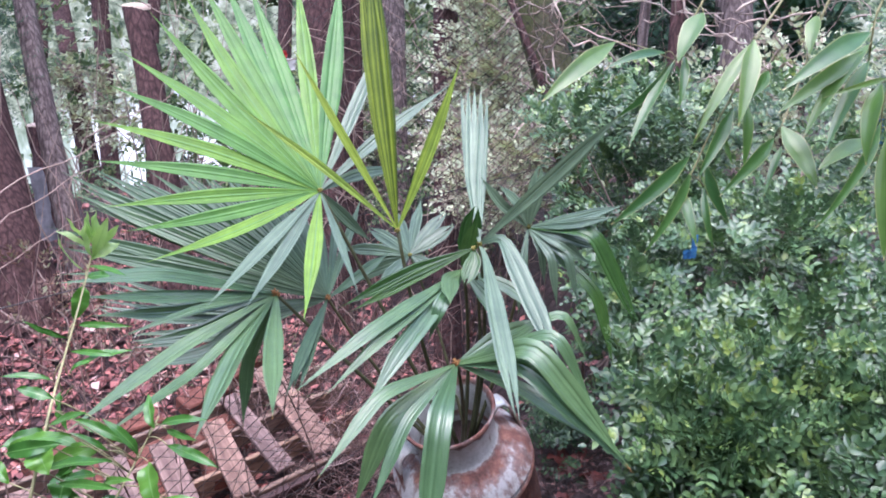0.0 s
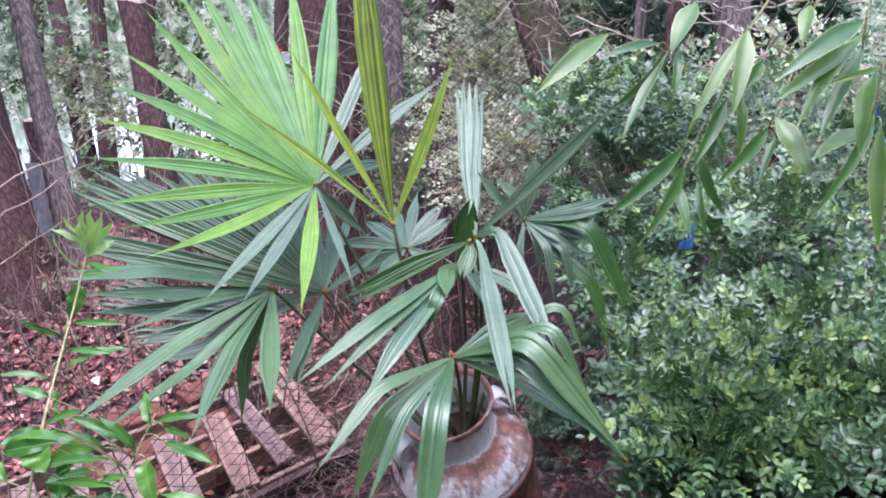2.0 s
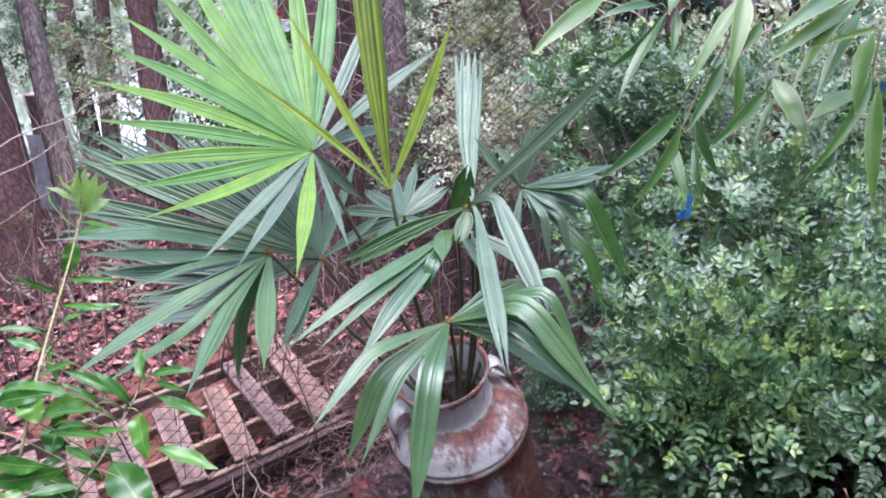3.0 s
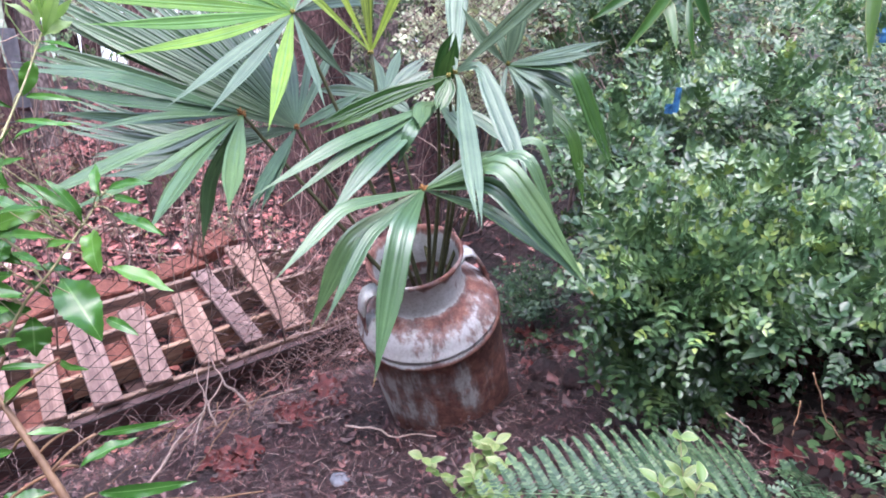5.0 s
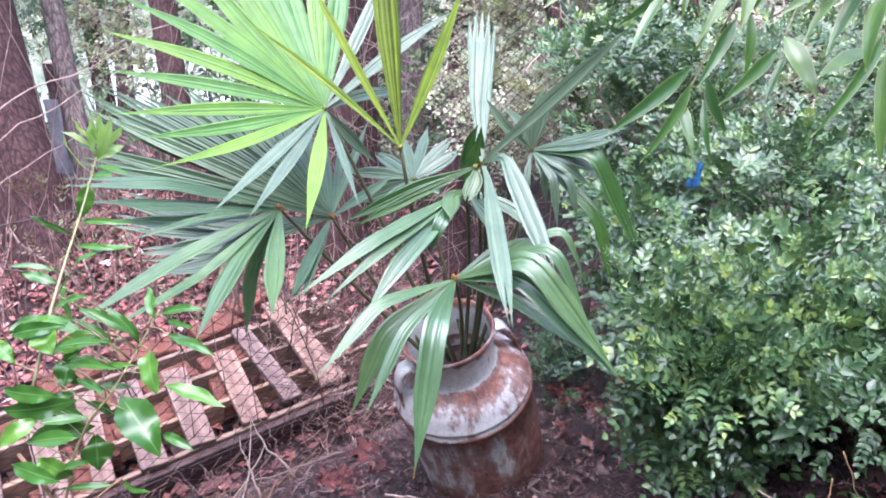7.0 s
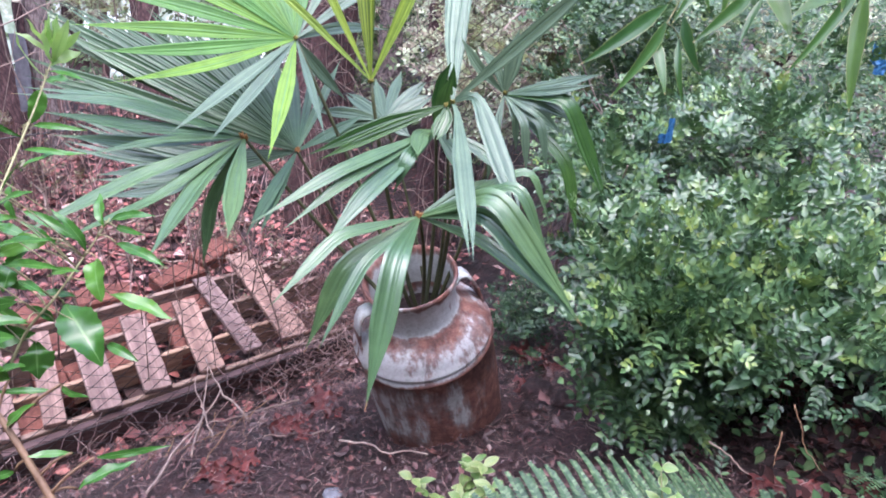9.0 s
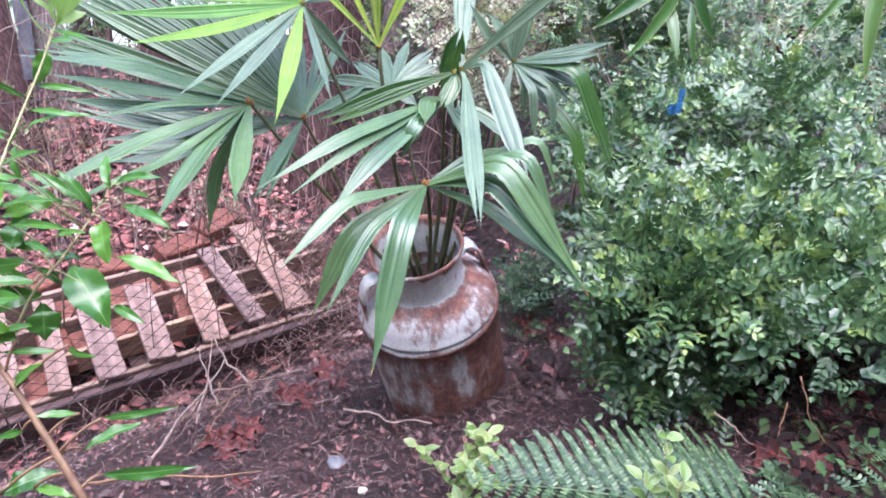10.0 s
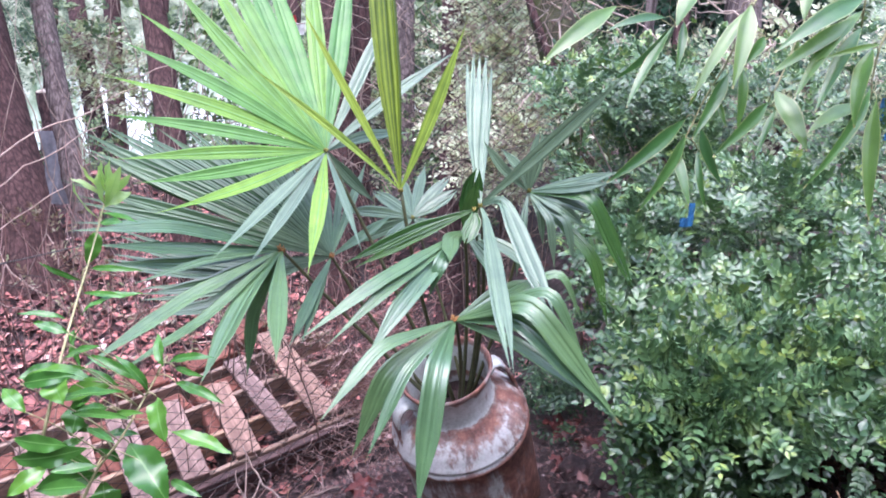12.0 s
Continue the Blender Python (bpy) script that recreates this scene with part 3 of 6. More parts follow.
tree_trunk("thin dark stem leaning against the mossy tree", (0.272, 3.2, 1.206), (0.45, 3.02, 0.78), 0.014, M_BARK)
tree_trunk("grey tree trunk behind the bare vines", (1.516, 4.2, 1.136), (1.534, 4.1, 0.803), 0.085, M_BARK_GREY)
tree_trunk("dark tree trunk deep in the wood", (2.2, 5.2, 1.2), (2.2, 5.0, 0.4), 0.13, M_BARK)


for lab, top, low, rad in (
    ("slender dark stem deep in the wood", (-3.40, 6.62, 0.5), (-3.44, 6.4, -0.16), 0.05),
    ("thin dark stem deep in the wood", (-2.37, 6.45, 0.6), (-2.39, 6.23, -0.04), 0.045),
    ("slender dark stem deep in the wood", (-1.45, 7.4, 1.0), (-1.48, 7.2, 0.3), 0.06),
):
    tree_trunk(lab, top, low, rad, M_BARK)


# ---- wire fence ----
FENCE_DIR = Vector((0.763, 0.646, 0))
FENCE_OUT = Vector((-0.646, 0.763, 0))
FENCE_AT = Vector((-0.955, 1.70, 0))


def on_fence(u, z, off=0.0):
    return FENCE_AT + FENCE_DIR * u + FENCE_OUT * off + Vector((0, 0, z))


def wire_fence():
    ob = thing("wire_fence", on_fence(0, -0.35), "dark rusty chain-link wire fence tangled with dry vines", "fence")
    step, rows = 0.040, 108
    f = Form()
    for i in range(104):
        u0 = -1.35 + step * i
        pts = []
        top = 0.60 if u0 < 0 else 0.60 + 0.5 * u0 if u0 < 0.45 else 0.82 + 3.0 * (u0 - 0.45)
        for k in range(rows):
            if -0.58 + 0.0215 * k > top:
                break
            u = u0 + (step / 2 if (k + i) % 2 else -step / 2) * 1.04
            z = -0.58 + 0.0215 * k
            sag = 0.02 * noise.noise((u * 1.5, z * 1.5, 0))
            u += 0.008 * noise.noise((u * 7, z * 7, 4)) + 0.014 * noise.noise((u * 1.8, z * 1.8, 8))
            z += 0.010 * noise.noise((u * 5, z * 5, 12))
            pts.append(on_fence(u, z, sag + (0.0015 if k % 2 else -0.0015)))
        f.tube(pts, 0.0018, 3, False)
    part("mesh", f, M_WIRE, ob)
    for z in (-0.30, 0.62, 1.58):
        w = Form()
        w.tube([on_fence(-1.4 + 0.2 * i, z, 0.004) for i in range(11 if z > 1 else 0, 22)], 0.002, 5)
        part("tension_wire", w, M_WIRE, ob)
    for u in (-1.15, 2.35):
        p = Form()
        p.tube([on_fence(u, ground_height(*on_fence(u, 0).xy) - 0.1, 0.03), on_fence(u, 1.75, 0.03)], 0.022, 12)
        part("post", p, M_BARK_GREY, ob, "grey weathered fence post")
    return ob


wire_fence()


def vines():
    f = Form()
    r = random.Random(3)
    for i in range(90):
        u = r.uniform(-1.2, 2.3)
        a = on_fence(u, r.uniform(-0.4, 0.5), r.uniform(-0.03, 0.05))
        b = on_fence(u + r.uniform(-0.5, 0.5), r.uniform(0.6, 1.7), r.uniform(-0.03, 0.08))
        rad = r.uniform(0.0012, 0.003)
        f.tube(wander(r, a, b, 12, 0.07), [rad * (1 - 0.06 * k) for k in range(13)], 4)
    for i in range(170):
        u = r.uniform(0.4, 2.3)
        a = on_fence(u, r.uniform(0.2, 1.3), r.uniform(-0.05, 0.1))
        b = a + Vector((r.uniform(-0.35, 0.35), r.uniform(-0.15, 0.15), r.uniform(-0.2, 0.35)))
        f.tube(wander(r, a, b, 8, 0.05), 0.0014, 4)
    single("dry_vines", f, M_TWIG, (0, 2.3, 0.6), "thin dry brown vines threaded through the wire fence", "vines", kind="stuff")


vines()


def straw():
    """Dry stalks and needles caught at the foot of the fence."""
    f = Form()
    r = random.Random(8)
    for i in range(1100):
        u, z = r.gauss(0.95, 0.17), r.uniform(-0.45, 0.16)
        a = on_fence(u, z, r.uniform(-0.08, 0.12))
        d = Vector((r.uniform(-1, 1), r.uniform(-0.6, 0.6), r.uniform(-0.9, 0.7))).normalized() * r.uniform(0.04, 0.15)
        f.tube(wander(r, a, a + d, 5, 0.013), r.uniform(0.0007, 0.0017), 3, False)
    single("dry_straw", f, M_STRAW, on_fence(0.7, -0.3), "pinkish dry stalks and needles caught in the foot of the fence", "dry stalks", kind="stuff")


straw()


def dry_stalks():
    """Upright dead stalks and thin shoots at the feet of the trunks."""
    f = Form()
    r = random.Random(9)
    for i in range(420):
        x, y = r.uniform(-2.6, -0.3), r.uniform(2.5, 4.3)
        a = Vector((x, y, ground_height(x, y) - 0.02))
        b = a + Vector((r.uniform(-0.15, 0.15), r.uniform(-0.1, 0.1), r.uniform(0.15, 0.62)))
        f.tube(wander(r, a, b, 6, 0.03), r.uniform(0.0012, 0.0034), 4, False)
    single("dry_stalks", f, M_STRAW, (-1.4, 3.3, -0.6), "pale dead stalks standing at the feet of the trunks", "dry stalks", kind="stuff")


dry_stalks()


# ---- pallet with bricks ----
PALLET_A = Vector((-1.091, 1.911, -0.45))
RISE = radians(10)
P_X = Vector((0.763, 0.646, 0))
P_Y = Vector((-0.646 * math.cos(RISE), 0.763 * math.cos(RISE), math.sin(RISE)))
P_Z = P_X.cross(P_Y)


def on_pallet(u, v, w=0.0):
    return PALLET_A + (P_X * u + P_Y * v + P_Z * w) * 1.127


def pallet_frame(u, v, w, turn=0.0):
    m = Matrix((P_X, P_Y, P_Z)).transposed().to_4x4()
    m.translation = on_pallet(u, v, w)
    return m @ pose(0, 0, 0, 0, 0, turn)


def plank(name, parent, m, size, mat, label=""):
    f = Form()
    f.box(Matrix.Identity(4), [s * 1.127 for s in size], 0.003)
    ob = new(name, f.mesh(name, smooth=False))
    ob.data.materials.append(mat)
    ob.parent = parent
    tagged(ob, label)
    for v in ob.data.vertices:
        v.co.z += 0.002 * noise.noise((v.co.x * 8 + m.translation.x * 31, v.co.y * 8, 0))
    ob.matrix_basis = Matrix.Translation(-WORLD_OF[parent.name]) @ m
    return ob


def pallet():
    ob = thing("wooden_pallet", on_pallet(0.4, 0.2, -0.1), "weathered wooden pallet lying on the bank behind the fence", "pallet")
    r = random.Random(11)
    for u, v, w, length, turn in ((-0.46, 0.20, 0.085, 0.42, -4), (-0.30, 0.20, 0.07, 0.41, -8), (-0.14, 0.20, 0.075, 0.40, -6), (0.0, 0.205, 0.062, 0.41, -9), (0.135, 0.19, 0.083, 0.40, -6.5), (0.292, 0.185, 0.084, 0.37, -7.6), (0.474, 0.19, 0.082, 0.37, -8), (0.607, 0.25, 0.068, 0.43, 0), (0.780, 0.29, 0.10, 0.52, -3)):
        plank("slat", ob, pallet_frame(u, v, 0.012 + r.uniform(-0.003, 0.003), turn), (w, length, 0.018), M_SLAT)
    for v in (0.012, 0.16, 0.31, 0.46):
        plank("rail", ob, pallet_frame(0.24, v, -0.045, 0), (1.62, 0.018, 0.09), M_RAIL)
    plank("edge_beam", ob, pallet_frame(0.24, -0.014, -0.102, 0), (1.64, 0.026, 0.185), M_BEAM, "dark wet front beam of the pallet")
    for u, w in ((-0.2, 0.09), (0.25, 0.09), (0.7, 0.09)):
        plank("bottom_board", ob, pallet_frame(u, 0.23, -0.105, 0), (w, 0.5, 0.016), M_BEAM)
    return ob


pallet()


def brick(label, m, size=(0.215, 0.102, 0.065)):
    f = Form()
    f.box(Matrix.Identity(4), size, 0.006)
    ob = new("brick", f.mesh("brick", smooth=False))
    ob.data.materials.append(M_BRICK)
    for v in ob.data.vertices:
        v.co += Vector((noise.noise(v.co * 30 + m.translation), noise.noise(v.co * 30 - m.translation), noise.noise(v.co * 25 + m.translation * 2))) * 0.005
    ob.matrix_basis = m
    return tagged(ob, label, "brick", "bricks in the pallet")


for u, v, w, turn in ((-0.33, 0.085, -0.06, 3), (-0.12, 0.085, -0.06, -2), (0.015, 0.235, -0.055, 86), (0.16, 0.235, -0.055, 4), (0.30, 0.235, -0.06, 92), (0.45, 0.24, -0.05, 80), (0.30, 0.385, -0.05, 5), (0.52, 0.385, -0.05, 2), (0.10, 0.385, -0.05, -4), (0.02, 0.52, -0.02, 12), (0.28, 0.53, -0.02, -6), (0.55, 0.54, -0.02, 8), (-0.25, 0.39, -0.05, 3), (-0.05, 0.085, -0.06, 84), (0.72, 0.60, 0.0, 20)):
    brick("old red brick wedged between the pallet's slats", pallet_frame(u, v, w, turn))


# ---- milk can ----
CAN = Vector((0.122, 1.565, -0.03))
CAN_UP = Vector((-0.234, -0.234, 1)).normalized()
CAN_X = CAN_UP.cross(Vector((0, -1, 0))).normalized()
CAN_Y = CAN_UP.cross(CAN_X)
CAN_M = Matrix((CAN_X, CAN_Y, CAN_UP)).transposed()


def milk_can():
    ob = thing("milk_can", CAN, "old rusted galvanised steel milk can used as a plant pot", "milk can")
    ob.rotation_mode = "QUATERNION"
    ob.rotation_quaternion = CAN_M.to_quaternion()
    # profile: foot rim, body, double ring, shoulder, neck, rolled lip, inside
    prof = [(0.120, -0.022), (0.150, -0.022), (0.155, -0.018), (0.155, -0.004), (0.151, 0.004), (0.157, 0.05), (0.160, 0.14), (0.162, 0.22), (0.162, 0.312), (0.166, 0.317), (0.168, 0.323), (0.166, 0.329), (0.162, 0.333), (0.162, 0.338), (0.166, 0.343), (0.166, 0.348), (0.161, 0.353), (0.158, 0.363), (0.150, 0.378), (0.137, 0.392), (0.120, 0.404), (0.106, 0.411), (0.099, 0.416), (0.096, 0.424), (0.096, 0.450), (0.099, 0.475), (0.103, 0.492), (0.108, 0.502), (0.110, 0.508), (0.108, 0.513), (0.104, 0.513), (0.100, 0.505), (0.094, 0.48), (0.090, 0.43), (0.088, 0.38), (0.088, 0.33)]
    f = Form()
    f.lathe(prof, 72)
    me = f.mesh("body")
    for v in me.vertices:
        th = math.atan2(v.co.y, v.co.x)
        k = 1 + 0.010 * noise.noise((math.cos(th) * 1.5, math.sin(th) * 1.5, v.co.z * 7))
        v.co.x, v.co.y = v.co.x * k, v.co.y * k
    body = new("body", me)
    me.materials.append(M_CAN)
    body.parent = ob
    for side in (1, -1):
        h = Form()
        pts = [Vector((side * x, 0, z)) for x, z in ((0.096, 0.455), (0.110, 0.466), (0.126, 0.463), (0.139, 0.445), (0.148, 0.415), (0.153, 0.386), (0.153, 0.358))]
        start = len(h.v)
        for i, p in enumerate(pts):
            d = (pts[min(i + 1, 6)] - pts[max(i - 1, 0)]).normalized()
            nrm = d.cross(Vector((0, 1, 0)))
            wide = 0.020 if 0 < i < 6 else 0.026
            for a, b in ((-wide, -0.003), (wide, -0.003), (wide, 0.003), (-wide, 0.003)):
                h.v.append(p + Vector((0, a, 0)) + nrm * b)
        for i in range(6):
            for k in range(4):
                q = start + i * 4
                h.face((q + k, q + (k + 1) % 4, q + 4 + (k + 1) % 4, q + 4 + k))
        ho = new("handle", h.mesh("handle"))
        ho.data.materials.append(M_CAN)
        ho.parent = ob
        ho.rotation_euler = (0, 0, radians(22))
    s = Form()
    s.lathe([(0.0005, 0.392), (0.03, 0.390), (0.06, 0.384), (0.092, 0.378)], 24)
    so = new("soil", s.mesh("soil"))
    so.data.materials.append(M_SOIL)
    so.parent = ob
    tagged(so, "dark potting soil in the neck")
    return ob


milk_can()


def can_point(x, y, z):
    return CAN + CAN_M @ Vector((x, y, z))


# ---- fan palm ----
PALM = thing("fan_palm", can_point(0, 0, 0.38), "young fan palm with pleated leaves growing from the can", "palm")


def fan_leaf(label, hub, rows, mat, facing, root, bulge=(0, 0, 0), stem=0.0055, hub_size=0.007, pleat=0.020, hub_mat=None, kink=False, taper=0.66, vee=0.20, crease=0.07):
    """A palm leaf: a stalk from the soil, a fibrous hub, and blades.
    rows: each blade's bearing and pitch in degrees, length, upward bow, sideways bow and width in metres, and how far along it bows.
    kink: blades break over sharply where they bow; taper: where a blade starts to narrow."""
    hub, facing = Vector(hub), Vector(facing).normalized()
    f = Form()
    base = can_point(*root)
    mid = base.lerp(hub, 0.5) + Vector(bulge)
    f.tube(arc(base, mid, hub, 12), [stem * (0.95 - 0.35 * k / 12) for k in range(13)], 7)
    leaf = part("leaf", f, M_PETIOLE, PALM, label, hub)
    h = Form()
    r = random.Random(int(hub.x * 1000) + 500)
    for i in range(26):
        d = Vector((r.uniform(-1, 1), r.uniform(-1, 1), r.uniform(-0.8, 1))).normalized()
        h.tube([hub - d * hub_size * 0.3, hub + d * hub_size * r.uniform(0.5, 1.1) + facing * 0.006], 0.0016, 4)
    part("hub", h, hub_mat or M_HUB, leaf, "fibrous yellowish leaf hub" if hub_mat else "orange-brown fibrous leaf hub", hub)
    for bearing, pitch, length, rise, sway, width, along in rows:
        a, e = radians(bearing), radians(pitch)
        d = Vector((math.cos(e) * math.sin(a), math.cos(e) * math.cos(a), math.sin(e)))
        s = d.cross(Vector((0, 0, 1))).normalized()
        u = s.cross(d)
        n = 18
        bend = hub + d * length * along + u * rise + s * sway
        curve = bent(hub, bend, hub + d * length, n, 2 if kink else 26)
        twist = facing + s * r.uniform(-0.3, 0.3)
        folds = max(1, round(width / pleat))
        b = Form()
        for k in range(folds):
            lag = 1.0 if folds == 1 else r.uniform(0.965, 1.0)
            line, w = [], []
            for i in range(n + 1):
                t = i / n * lag
                j = min(int(t * n), n - 1)
                p = curve[j].lerp(curve[j + 1], t * n - j)
                dd = (curve[j + 1] - curve[j]).normalized()
                side = dd.cross(twist).normalized()
                full = width * (0.14 + 0.86 * min(1, t / 0.38)) * (1 if t < taper else 1 - 0.85 * ((t - taper) / (1 - taper)) ** 1.4)
                gap = 1.0 if t < 0.85 else 1.0 + (t - 0.85) * 0.8
                line.append(p + side * full * gap * (k - (folds - 1) / 2) / folds)
                end = i / n
                w.append(full / folds * 1.04 * (1 if end < 0.62 else max(0.05, 1 - ((end - 0.62) / 0.38) ** (1.6 if folds == 1 else 2.6))))
            b.pleated(line, w, twist, 2 if width / folds < 0.02 else 3, vee if folds == 1 else 0.14, crease, k / folds, (k + 1) / folds)
        part("leaflet", b, mat, leaf, "", hub)
    return leaf


fan_leaf("young bright yellow-green fan leaf, fully open", (-0.256, 1.523, 0.945), [
    (179, -28, 0.33, -0.006, -0.003, 0.031, 0.5),
    (-139, -5, 0.399, -0.018, 0.002, 0.027, 0.52),
    (-130, 1, 0.406, -0.013, 0.005, 0.027, 0.54),
    (-124, 6, 0.425, 0.004, 0.011, 0.029, 0.54),
    (-110, 14, 0.44, 0.008, 0.008, 0.030, 0.53),
    (-103, 22, 0.461, 0.016, 0.009, 0.032, 0.53),
    (-96, 30, 0.463, 0.018, 0.008, 0.032, 0.55),
    (-85, 36, 0.483, 0.01, 0.005, 0.036, 0.56),
    (-70, 43, 0.51, -0.008, -0.004, 0.037, 0.55),
    (-55, 46, 0.546, -0.014, -0.011, 0.037, 0.49),
    (-46, 46, 0.595, -0.006, -0.004, 0.036, 0.46),
    (-37, 45, 0.605, -0.006, -0.003, 0.040, 0.46),
] + [
    (-29, 44, 0.593, 0, 0.009, 0.040, 0.49),
    (-13, 46, 0.589, -0.005, 0.003, 0.039, 0.48),
    (2, 46, 0.595, -0.006, 0.003, 0.044, 0.5),
], M_PALM_YOUNG, (0.2, -0.65, 0.7), (-0.02, 0.03, 0.39), (0, -0.02, 0.02), 0.0055, pleat=0.05, taper=0.5, vee=0.16, crease=0.07, hub_mat=M_HUB_PALE, hub_size=0.005)
# same leaf as above; sheen and shade are put into the greyer colour
fan_leaf("blades of the young fan leaf, coloured greyer for sheen and shade", (-0.256, 1.523, 0.945), [
    (-162, -22, 0.347, -0.008, 0.001, 0.027, 0.5),
    (-154, -17, 0.383, -0.007, 0.007, 0.027, 0.51),
    (21, 39, 0.478, -0.005, -0.001, 0.032, 0.44),
    (49, 26, 0.41, 0.007, -0.01, 0.03, 0.54),
    (46, 0, 0.241, 0.015, -0.01, 0.03, 0.49),
    (159, -21, 0.317, -0.004, -0.004, 0.015, 0.45),
    (60, -50, 0.181, -0.006, -0.002, 0.027, 0.52),
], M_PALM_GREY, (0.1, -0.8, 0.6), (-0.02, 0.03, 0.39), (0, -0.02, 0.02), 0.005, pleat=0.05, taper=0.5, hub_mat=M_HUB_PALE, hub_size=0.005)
fan_leaf("unopened yellow-green spear of folded blades", (-0.089, 1.408, 0.902), [
    (-21, 67, 0.554, -0.003, -0.009, 0.027, 0.49),
    (-17, 69, 0.57, -0.002, -0.006, 0.029, 0.47),
    (-13, 68, 0.551, 0.001, 0.003, 0.024, 0.48),
], M_SPEAR, (-0.1, -1, 0.15), (0, 0.0, 0.39), (-0.01, -0.03, 0), 0.006, hub_mat=M_HUB_PALE, hub_size=0.005)
fan_leaf("first loosened blades of the new spear leaf", (-0.089, 1.408, 0.902), [
    (60, 66, 0.356, -0.005, 0.003, 0.024, 0.54),
    (-68, 58, 0.415, -0.001, 0, 0.016, 0.52),
    (-83, 38, 0.393, 0.009, 0.004, 0.015, 0.51),
], M_SPEAR_BLADE, (0, -1, 0.3), (0, 0.0, 0.39), (-0.01, -0.03, 0), 0.005, pleat=0.05, taper=0.5, hub_mat=M_HUB_PALE, hub_size=0.005)
fan_leaf("dark-green fan leaf with blades drooping forward", (-0.33, 1.376, 0.778), [
    (170, -6, 0.379, -0.012, 0.004, 0.034, 0.47),
    (-170, -13, 0.387, -0.005, 0.018, 0.044, 0.37),
    (-149, -5, 0.483, -0.003, 0.027, 0.029, 0.43),
    (-155, -6, 0.464, -0.027, 0.005, 0.024, 0.52),
    (-135, 4, 0.32, 0.009, 0.014, 0.015, 0.5),
    (-123, 17, 0.408, 0.021, 0.017, 0.025, 0.53),
    (-119, 18, 0.401, 0.019, 0.015, 0.023, 0.52),
    (-124, 14, 0.369, -0.007, 0.007, 0.027, 0.56),
    (-119, 6, 0.346, -0.015, -0.001, 0.032, 0.56),
    (-107, -14, 0.286, -0.022, -0.01, 0.033, 0.55),
    (-115, -20, 0.293, -0.036, -0.019, 0.031, 0.56),
    (-152, -61, 0.272, 0.01, 0.021, 0.027, 0.52),
], M_PALM, (-0.1, -0.45, 0.9), (-0.04, 0.0, 0.39), (-0.03, 0, 0.03), 0.0055, kink=True, pleat=0.030, hub_size=0.012)
fan_leaf("dark shaded fan leaf spreading behind the young one", (-0.243, 1.463, 0.727), [
    (-74, 20, 0.672, -0.001, 0, 0.029, 0.49),
    (-76, 20, 0.627, -0.001, 0, 0.026, 0.5),
    (-78, 19, 0.62, 0, 0, 0.029, 0.5),
    (-74, 20, 0.617, 0.003, 0.003, 0.026, 0.5),
    (-70, 21, 0.652, 0.006, 0.005, 0.03, 0.49),
    (-78, 18, 0.61, 0.004, 0.003, 0.025, 0.5),
    (-86, 14, 0.605, 0.002, 0.001, 0.028, 0.5),
    (-87, 12, 0.571, 0.001, 0.001, 0.025, 0.51),
    (-88, 11, 0.573, 0, 0, 0.028, 0.52),
    (-76, 16, 0.578, 0.004, 0.004, 0.025, 0.52),
    (-64, 20, 0.618, 0.008, 0.009, 0.03, 0.51),
    (-60, 22, 0.558, 0.003, 0.006, 0.027, 0.52),
    (-55, 24, 0.533, -0.003, 0.003, 0.033, 0.52),
    (-50, 25, 0.479, -0.003, 0.004, 0.03, 0.52),
] + [
    (-44, 26, 0.455, -0.002, 0.005, 0.033, 0.51),
    (-38, 26, 0.411, -0.003, 0.005, 0.03, 0.5),
    (-31, 25, 0.392, -0.004, 0.004, 0.033, 0.49),
    (-22, 24, 0.356, -0.004, 0.005, 0.021, 0.5),
    (-14, 24, 0.343, -0.004, 0.005, 0.023, 0.5),
    (-2, 24, 0.327, -0.005, 0.002, 0.017, 0.51),
    (9, 23, 0.332, -0.005, -0.002, 0.019, 0.52),
    (38, 12, 0.204, -0.003, 0, 0.022, 0.52),
    (-169, -18, 0.268, -0.004, 0.005, 0.022, 0.51),
    (-170, -20, 0.248, -0.004, 0.004, 0.015, 0.53),
    (-172, -23, 0.244, -0.004, 0.002, 0.017, 0.55),
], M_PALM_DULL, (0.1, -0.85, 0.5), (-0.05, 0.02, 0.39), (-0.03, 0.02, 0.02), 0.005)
fan_leaf("greyish blunt blades spread behind the drooping leaf", (-0.243, 1.463, 0.727), [
    (-93, -12, 0.439, -0.036, 0.012, 0.041, 0.65),
    (-90, -2, 0.492, -0.060, 0.019, 0.039, 0.57),
    (-90, 5, 0.472, -0.071, 0.019, 0.036, 0.52),
], M_PALM_GREY, (0.0, -0.6, 0.8), (-0.05, 0.02, 0.39), (-0.03, 0.02, 0.02), 0.004, pleat=0.012, taper=0.97, hub_size=0.006)
